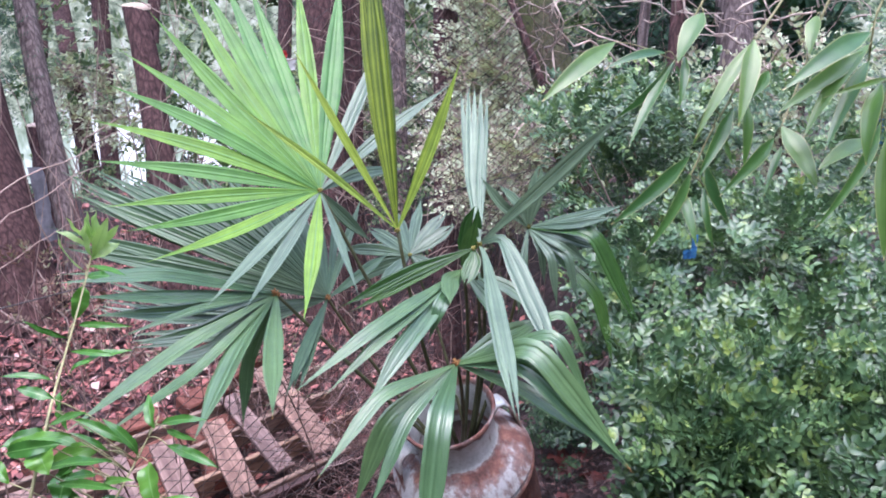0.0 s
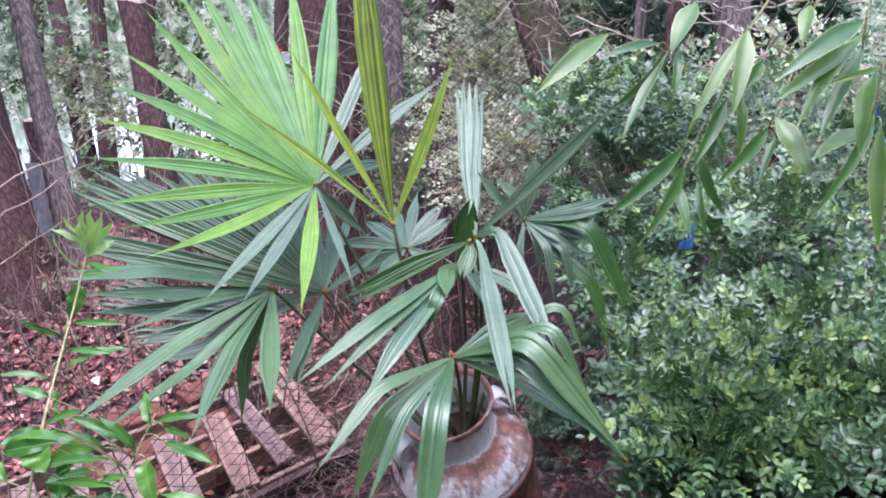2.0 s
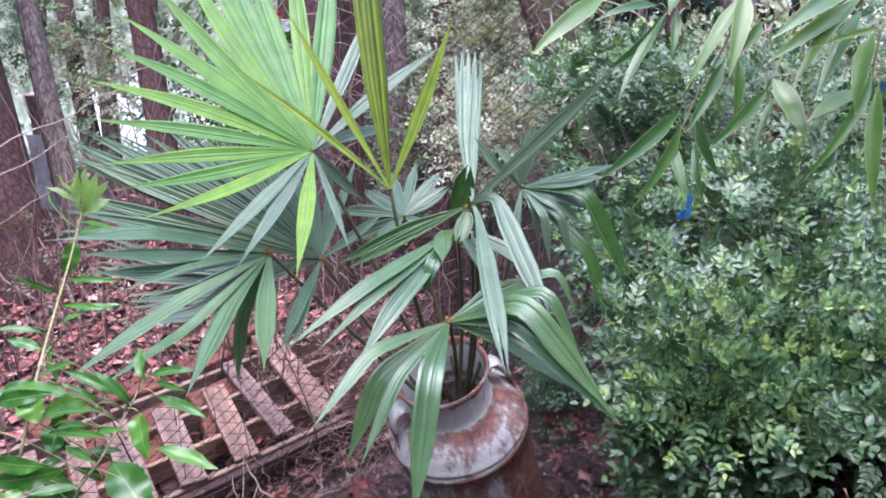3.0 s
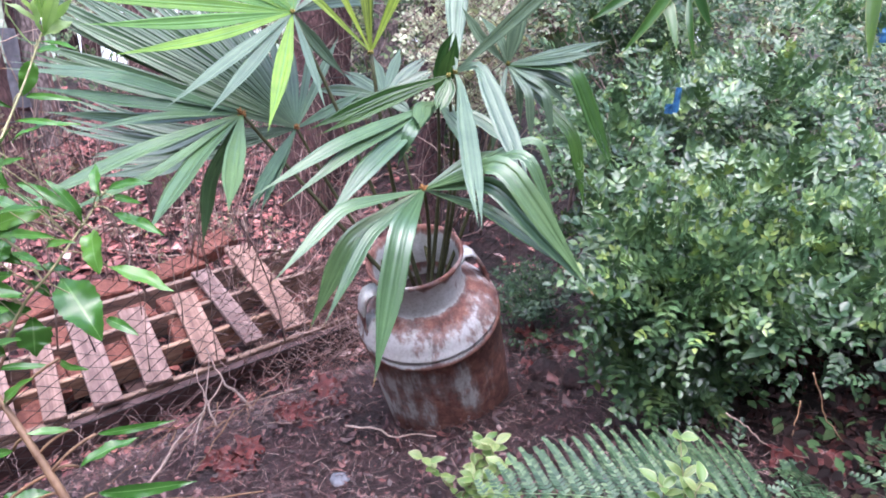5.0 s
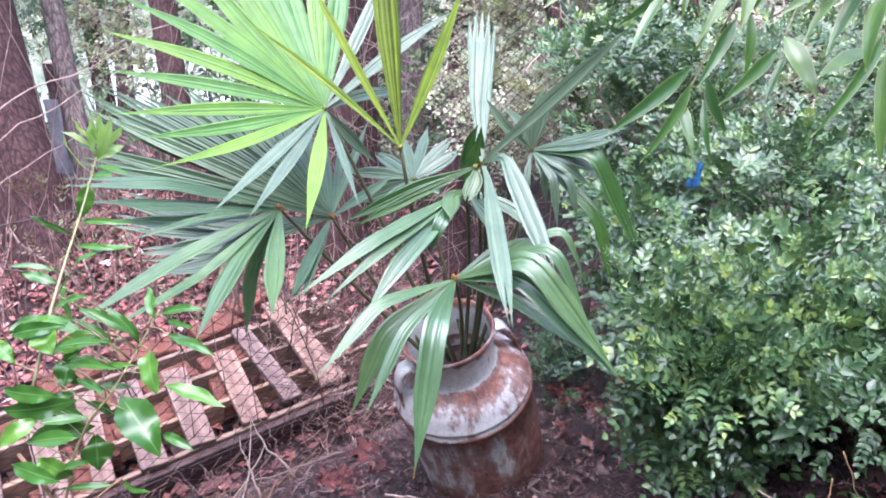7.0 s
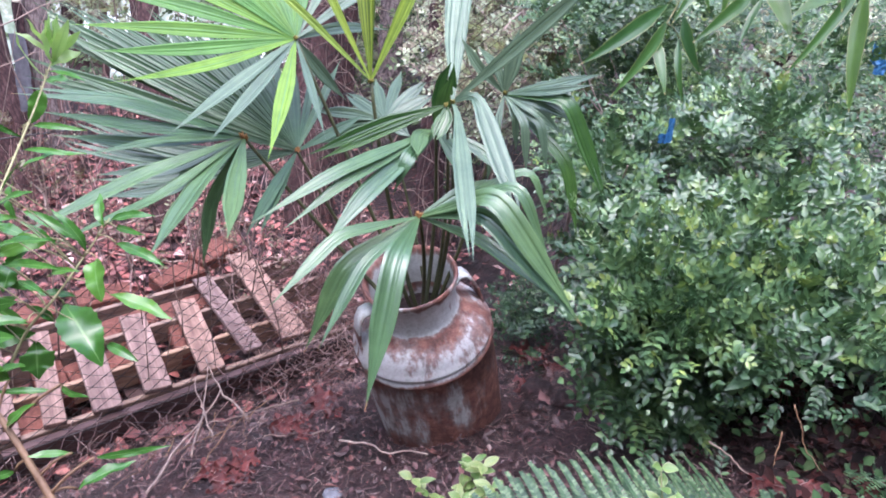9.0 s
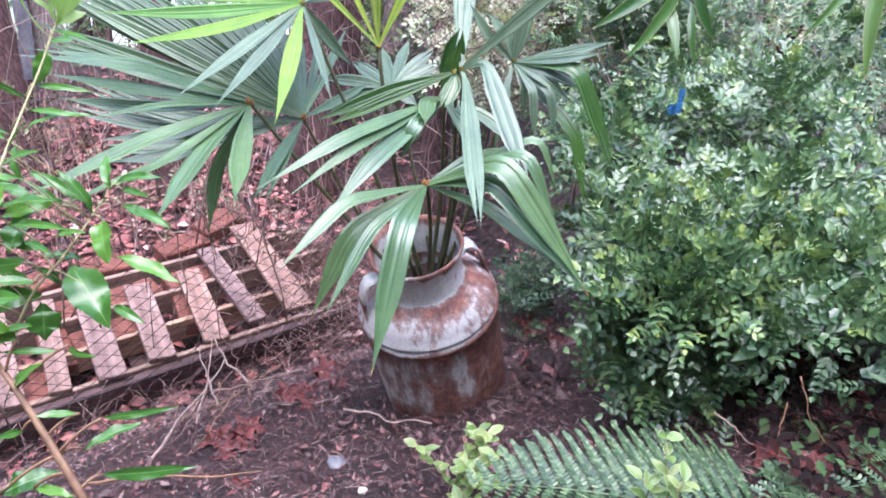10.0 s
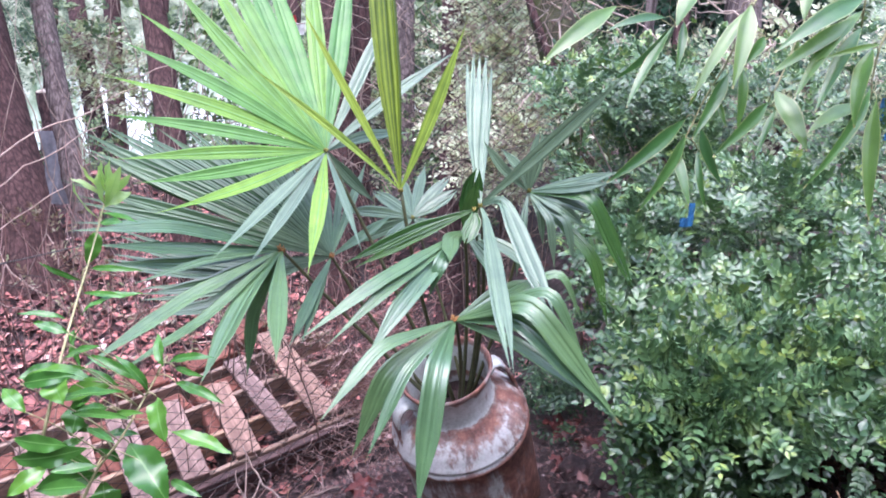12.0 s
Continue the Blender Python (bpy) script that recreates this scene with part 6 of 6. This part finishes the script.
# ---- loose things on the ground ----
def litter():
    r = random.Random(41)
    f = Form()
    for i in range(16000):
        if i < 13500:
            x, y = r.uniform(-1.5, 1.2), r.uniform(0.55, 2.6)
        else:
            x, y = r.uniform(-3.6, 1.5), r.uniform(2.2, 6.0)
            
        z = ground_height(x, y) + r.uniform(0.002, 0.02)
        if CAN.xy and (Vector((x, y)) - CAN.xy).length < 0.17:
            continue
        L = r.uniform(0.006, 0.021) * (1 if i % 13 else 2.2)
        W = L * r.uniform(0.3, 0.75)
        a = r.uniform(0, 6.28)
        d = Vector((math.cos(a), math.sin(a), r.uniform(-0.35, 0.35)))
        s = Vector((-math.sin(a), math.cos(a), r.uniform(-0.4, 0.4)))
        c = r.uniform(-0.4, 0.6) * W
        q = len(f.v)
        p = Vector((x, y, z))
        f.v += [p - d * L / 2, p + s * W / 2 + Vector((0, 0, c)), p + d * L * 0.25 + s * W * 0.35 + Vector((0, 0, c)), p + d * L / 2 + Vector((0, 0, r.uniform(0, 0.012))), p + d * L * 0.25 - s * W * 0.35 + Vector((0, 0, c)), p - s * W / 2 + Vector((0, 0, c)), p]
        for face in ((q, q + 1, q + 2, q + 6), (q + 6, q + 2, q + 3), (q + 6, q + 3, q + 4), (q, q + 6, q + 4, q + 5)):
            f.face(face)
    for i in range(6500):
        x, y = r.gauss(0.0, 2.2), r.gauss(1.0, 2.2)
        p = Vector((x, y, ground_height(x, y) + r.uniform(0.002, 0.015)))
        L, a = r.uniform(0.012, 0.05), r.uniform(0, 6.28)
        W = L * r.uniform(0.4, 0.8)
        if (Vector((x, y)) - CAN.xy).length < 0.2 or (y > 0.5 and abs(x) < 1.5):
            continue
        d = Vector((math.cos(a), math.sin(a), r.uniform(-0.3, 0.3)))
        s = Vector((-math.sin(a), math.cos(a), r.uniform(-0.4, 0.4)))
        q = len(f.v)
        f.v += [p - d * L / 2, p + s * W / 2, p + d * L / 2, p - s * W / 2, p + Vector((0, 0, 0.2 * W))]
        for face in ((q, q + 1, q + 4), (q + 4, q + 1, q + 2), (q + 4, q + 2, q + 3), (q, q + 4, q + 3)):
            f.face(face)
    single("leaf_litter", f, M_LITTER, (0, 2, 0), "red-brown fallen leaves and bark flakes over the soil", "leaf litter", kind="stuff")
    f = Form()
    for i in range(8200):
        x, y = r.gauss(-1.6, 0.95), r.gauss(3.2, 0.9)
        if (x + 0.955) * -0.646 + (y - 1.70) * 0.763 < 0.08:
            continue
        p = Vector((x, y, ground_height(x, y) + r.uniform(0.004, 0.03)))
        L = r.uniform(0.03, 0.075)
        W = L * r.uniform(0.4, 0.8)
        a = r.uniform(0, 6.28)
        d = Vector((math.cos(a), math.sin(a), r.uniform(-0.3, 0.3)))
        s = Vector((-math.sin(a), math.cos(a), r.uniform(-0.5, 0.5)))
        q = len(f.v)
        c = r.uniform(-0.2, 0.4) * W
        f.v += [p - d * L / 2, p + s * W / 2 + Vector((0, 0, c)), p + d * L / 2, p - s * W / 2 + Vector((0, 0, c)), p]
        for face in ((q, q + 1, q + 4), (q + 4, q + 1, q + 2), (q + 4, q + 2, q + 3), (q, q + 4, q + 3)):
            f.face(face)
    single("fallen_leaves", f, M_REDLEAF, (-1.5, 3, -0.5), "pinkish-red fallen leaves covering the level ground beyond the fence", "fallen leaves", kind="stuff")
    t = Form()
    for i in range(10500):
        if i < 9200:
            x, y = r.uniform(-1.4, 1.0), r.uniform(0.55, 2.4)
        else:
            x, y = r.uniform(-2.6, 1.0), r.uniform(2.0, 3.6)
        if (Vector((x, y)) - CAN.xy).length < 0.17:
            continue
        a, L = r.uniform(0, 6.28), r.uniform(0.010, 0.045)
        p = Vector((x, y, ground_height(x, y) + r.uniform(0.004, 0.024)))
        d = Vector((math.cos(a), math.sin(a), r.uniform(-0.25, 0.25))) * L / 2
        b = Vector((r.uniform(-1, 1), r.uniform(-1, 1), 0.5)) * L * 0.08
        t.tube([p - d, p + b, p + d], r.uniform(0.0004, 0.0010), 3, False)
    c = Form()
    for i in range(9000):
        x, y = r.uniform(-1.2, 1.0), r.uniform(0.6, 2.2)
        if (Vector((x, y)) - CAN.xy).length < 0.17:
            continue
        size = r.uniform(0.0015, 0.0045) * (1 if i % 11 else 2.0)
        p = Vector((x, y, ground_height(x, y) + size * 0.5))
        q = len(c.v)
        for u in ((1, 0, 0), (-0.4, 0.9, 0), (-0.5, -0.8, 0), (0, 0, 0.9)):
            c.v.append(p + Vector((u[0] + r.uniform(-0.4, 0.4), u[1] + r.uniform(-0.4, 0.4), u[2] + r.uniform(-0.3, 0.3))) * size)
        for face in ((q, q + 1, q + 3), (q + 1, q + 2, q + 3), (q + 2, q, q + 3)):
            c.face(face)
    single("soil_crumbs", c, M_CRUMB, (0, 2, 0), "dark damp crumbs and grit on the soil", "soil crumbs", kind="stuff")
    single("needle_litter", t, M_NEEDLES, (0, 2, 0), "dry needles and bits of twig scattered on the soil", "needles", kind="stuff")


litter()


def stick(label, a, b, rad, seed, mat=None, wob=0.02, name="stick"):
    f = Form()
    pts = wander(random.Random(seed), a, b, 10, wob)
    f.tube(pts, [rad * (1 - 0.05 * k) for k in range(11)], 6)
    return single(name, f, mat or M_TWIG, a, label, "stick", "sticks on the ground")



stick("thin pale bent twig lying against the can", (-0.14, 1.44, -0.02), (0.08, 1.30, 0.08), 0.0030, 81, M_VINE)
stick("long straight reddish stick on the soil", (-0.66, 1.14, -0.03), (-0.27, 1.13, 0.06), 0.0035, 82, M_STEM_BROWN)
stick("curved grey stick leaning on the pallet", (-0.42, 1.64, -0.15), (-0.66, 2.02, -0.22), 0.0042, 83)
stick("dry grey stick propped on the litter", (-0.55, 1.24, -0.04), (-0.54, 1.78, -0.16), 0.0042, 84)
stick("thin dry stick on the litter", (-0.50, 1.40, -0.07), (-0.62, 1.92, -0.18), 0.003, 85)
stick("forked dry twig below the pallet", (-0.46, 1.45, -0.05), (-0.60, 1.75, -0.10), 0.0028, 86)
stick("dry brown twig in front of the pallet", (-0.30, 1.75, -0.15), (-0.52, 1.60, -0.13), 0.0028, 87)
stick("thin dry twig near the can", (-0.20, 1.62, -0.12), (-0.34, 1.48, -0.06), 0.0026, 88)
stick("dark wet stick half buried in the soil", (-0.06, 1.62, -0.10), (-0.22, 1.50, -0.06), 0.005, 89)


def stone(label, at, size, mat, seed, name="pebble"):
    f = Form()
    r = random.Random(seed)
    n, k = 8, 12
    prof = [(size * math.sin(math.pi * i / n) + 0.0002, -size * 0.6 * math.cos(math.pi * i / n)) for i in range(n + 1)]
    f.lathe(prof, k, Vector(at))
    f.v = [v + Vector((noise.noise(v * 60 + Vector((seed, 0, 0))), noise.noise(v * 60 + Vector((0, seed, 0))), 0)) * size * 0.35 for v in f.v]
    return single(name, f, mat, at, label, "stone", "stones on the soil")


stone("small white pebble on the dark soil", (-0.05, 1.05, ground_height(-0.05, 1.05) + 0.006), 0.010, M_STONE, 3)
stone("flat grey stone on the dark soil", (-0.12, 1.20, ground_height(-0.12, 1.20) + 0.004), 0.022, M_GREYCLOTH, 4)
stone("tiny white pebble on the dark soil", (-0.28, 1.13, ground_height(-0.28, 1.13) + 0.004), 0.005, M_STONE, 5)
stone("small pale pebble on the dark soil", (-0.02, 1.30, ground_height(-0.02, 1.30) + 0.004), 0.006, M_STONE, 6)


def crumpled_leaf(label, at, size, seed, mat=None):
    r = random.Random(seed)
    f = Form()
    n = 9
    for j in range(n + 1):
        for i in range(n + 1):
            x, y = i / n - 0.5, j / n - 0.5
            k = 1 + 0.35 * math.sin(5 * math.atan2(y, x) + seed) * (abs(x) + abs(y)) - 0.35 * max(0, abs(x) + abs(y) - 0.55)
            z = 0.7 * noise.noise((x * 5 + seed, y * 5, 0)) + 0.7 * (x * x) - 0.1
            f.v.append(Vector(at) + Vector((x * k, y * k, z * 0.45 + 0.12)) * size)
    for j in range(n):
        for i in range(n):
            q = j * (n + 1) + i
            f.face((q, q + 1, q + n + 2, q + n + 1))
    return single("dead_leaf", f, mat or M_DEAD, at, label, "dead leaf", "large dead leaves")


M_DEAD = mottled("russet_dead_leaf", [(0.3, (0.045, 0.012, 0.012)), (0.7, (0.19, 0.040, 0.034))], 40, 0.6, 0.4, 0.4)
for x, y, s, k in ((-0.40, 1.34, 0.06, 15), (-0.36, 1.33, 0.05, 16), (-0.27, 1.60, 0.06, 17), (-0.18, 1.62, 0.05, 18), (-0.24, 1.52, 0.05, 19), (-0.43, 1.36, 0.075, 1), (-0.37, 1.40, 0.07, 2), (-0.30, 1.56, 0.07, 3), (-0.22, 1.70, 0.09, 4), (0.38, 1.92, 0.11, 5), (0.44, 1.80, 0.08, 6), (-0.32, 1.16, 0.05, 7), (-0.40, 1.30, 0.05, 8), (0.80, 1.10, 0.05, 9), (0.95, 1.02, 0.06, 10), (1.00, 1.08, 0.06, 11), (1.05, 1.0, 0.06, 12), (0.98, 0.94, 0.05, 13), (0.35, 1.66, 0.07, 14)):
    crumpled_leaf("large crumpled russet dead leaf on the soil", (x, y, ground_height(x, y)), s, k)


def plastic_scrap(label, at, w, h, mat, seed, name="plastic_scrap"):
    f = Form()
    for j in range(9):
        for i in range(7):
            u, v = i / 6 - 0.5, j / 8
            f.v.append(Vector(at) + Vector((u * w + 0.2 * w * noise.noise((u * 3, v * 3, seed)), 0.3 * w * noise.noise((u * 4, v * 4, seed + 5)), v * h)))
    for j in range(8):
        for i in range(6):
            q = j * 7 + i
            f.face((q, q + 1, q + 8, q + 7))
    return single(name, f, mat, at, label, "scrap")


plastic_scrap("narrow torn strip of blue plastic caught in the bush", (0.550, 1.56, 0.778), 0.013, 0.055, M_BLUE, 2)
plastic_scrap("crumpled pale-blue end of torn plastic in the bush", (0.540, 1.57, 0.772), 0.018, 0.022, M_BLUE, 12)
plastic_scrap("scrap of blue plastic behind the bush", (1.49, 2.56, 0.76), 0.04, 0.11, M_BLUE, 3)
plastic_scrap("crumpled scrap of blue plastic lying on the bush", (1.18, 1.96, 0.88), 0.030, 0.04, M_BLUE, 8)
plastic_scrap("grey weathered sheet hanging beside a tree trunk", (-1.87, 3.40, 0.10), 0.075, 0.36, M_GREYCLOTH, 4, "cloth_sheet")
plastic_scrap("small red ribbon tied to the fence", (-0.42, 2.05, 1.13), 0.022, 0.03, M_RED, 6, "ribbon")
plastic_scrap("small white ribbon tied to the fence", (-0.40, 2.05, 1.11), 0.022, 0.03, M_WHITE, 7, "ribbon")


def cane(label, a, b, rad, seed):
    f = Form()
    f.tube(wander(random.Random(seed), a, b, 10, 0.02), [rad * (1 - 0.05 * k) for k in range(11)], 6)
    return single("bare_cane", f, M_TWIG, a, label, "cane", "bare canes by the fence")


cane("bare brown cane leaning across the wire fence", (-0.90, 1.30, 0.935), (-0.72, 1.72, 1.03), 0.0020, 91)
cane("bare brown cane leaning across the wire fence", (-0.92, 1.25, 0.87), (-0.76, 1.64, 0.965), 0.0018, 92)
cane("bare brown cane leaning across the wire fence", (-0.92, 1.20, 0.82), (-0.76, 1.52, 0.885), 0.0016, 93)
cane("bare brown cane leaning across the wire fence", (-0.87, 1.82, 0.98), (-0.68, 2.10, 1.10), 0.0019, 94)


def dead_tuft(label, at, seed):
    r = random.Random(seed)
    f = Form()
    at = Vector(at)
    for i in range(60):
        e = Vector((r.gauss(0, 0.5), r.gauss(0, 0.5), r.uniform(-1, 0.4))).normalized() * r.uniform(0.02, 0.05)
        f.tube(wander(r, at, at + e, 4, 0.008), 0.0011, 3, False)
    f.tube(wander(r, at, at + Vector((-0.03, -0.02, -0.16)), 6, 0.01), 0.0013, 4)
    return single("dead_flower_head", f, M_DEAD, at, label, "dead flower head")


dead_tuft("dry russet dead flower head hanging under the bush", (0.79, 1.225, 0.40), 4)
dead_tuft("dry russet tuft beside the fern", (0.93, 1.16, 0.36), 5)


def dry_roots():
    r = random.Random(29)
    f = Form()
    for i in range(70):
        u = r.uniform(-0.3, 0.95)
        top = on_pallet(u, r.uniform(-0.10, 0.0), r.uniform(-0.08, 0.04))
        x, y = top.x + r.uniform(-0.2, 0.25), top.y - r.uniform(0.1, 0.38)
        low = Vector((x, y, ground_height(x, y) + 0.01))
        f.tube(wander(r, top, low, 9, 0.035), r.uniform(0.0009, 0.0021), 4)
    single("dry_stems", f, M_NEEDLES, (-0.6, 1.9, -0.3), "dry wiry stems and roots in front of the pallet", "dry stems", kind="stuff")


dry_roots()


def fallen_stems():
    """Thin dry stems fallen across one another below the pallet."""
    r = random.Random(73)
    for i in range(16):
        x, y = r.uniform(-0.62, -0.36), r.uniform(1.50, 1.72)
        e = Vector((x + r.uniform(-0.16, 0.10), y - r.uniform(0.14, 0.42), 0))
        a = Vector((x, y, ground_height(x, y) + r.uniform(0.02, 0.09)))
        e.z = ground_height(e.x, e.y) + r.uniform(0.008, 0.03)
        stick("thin dry stem fallen on the litter below the pallet", a, e, r.uniform(0.0011, 0.0022), 300 + i, r.choice((M_TWIG, M_NEEDLES, M_STEM_BROWN)), 0.018)


fallen_stems()


for x, y, size, k in ((0.36, 1.60, 0.045, 401), (0.42, 1.50, 0.035, 402), (0.33, 1.48, 0.030, 403)):
    stone("dark damp clod of earth beside the can", (x, y, ground_height(x, y) + size * 0.25), size, M_SOIL, k, "clod")


def broad_leaf(label, a, b, width, facing):
    """A single long leathery leaf from a to b."""
    ob = thing("evergreen_leaf", a, label, "leaf", "broad leaves below the bush")
    simple_leaf(ob, a, b, width, M_CREEPER_SHADED, facing, 0.08, name="blade", peak=0.45)
    return ob


broad_leaf("long dark leathery leaf in the shade below the bush", (0.658, 1.08, 0.52), (0.571, 1.02, 0.518), 0.026, (0.1, -0.5, 0.9))
broad_leaf("long dark leathery leaf in the shade below the bush", (0.654, 1.08, 0.48), (0.616, 1.04, 0.471), 0.022, (-0.3, -0.6, 0.8))
stick("thin bent brown twig standing in the dark hollow", (0.693, 1.02, 0.44), (0.675, 0.98, 0.369), 0.0018, 95, M_STEM_BROWN, 0.01)
stick("thin brown twig leaning in the dark hollow", (0.698, 1.02, 0.499), (0.749, 0.96, 0.405), 0.0016, 96, M_STEM_BROWN, 0.012)
stick("pale brown twig beside the fern", (0.581, 1.04, 0.39), (0.637, 0.98, 0.373), 0.0018, 97, M_TWIG, 0.01)
for x, y, s, k in ((0.68, 0.98, 0.07, 21), (0.74, 0.95, 0.06, 22), (0.84, 0.93, 0.08, 23), (0.88, 0.98, 0.08, 24), (0.80, 1.00, 0.06, 25), (0.86, 0.88, 0.07, 26)):
    crumpled_leaf("large curled russet dead leaf among fern fronds", (x, y, ground_height(x, y)), s, k)
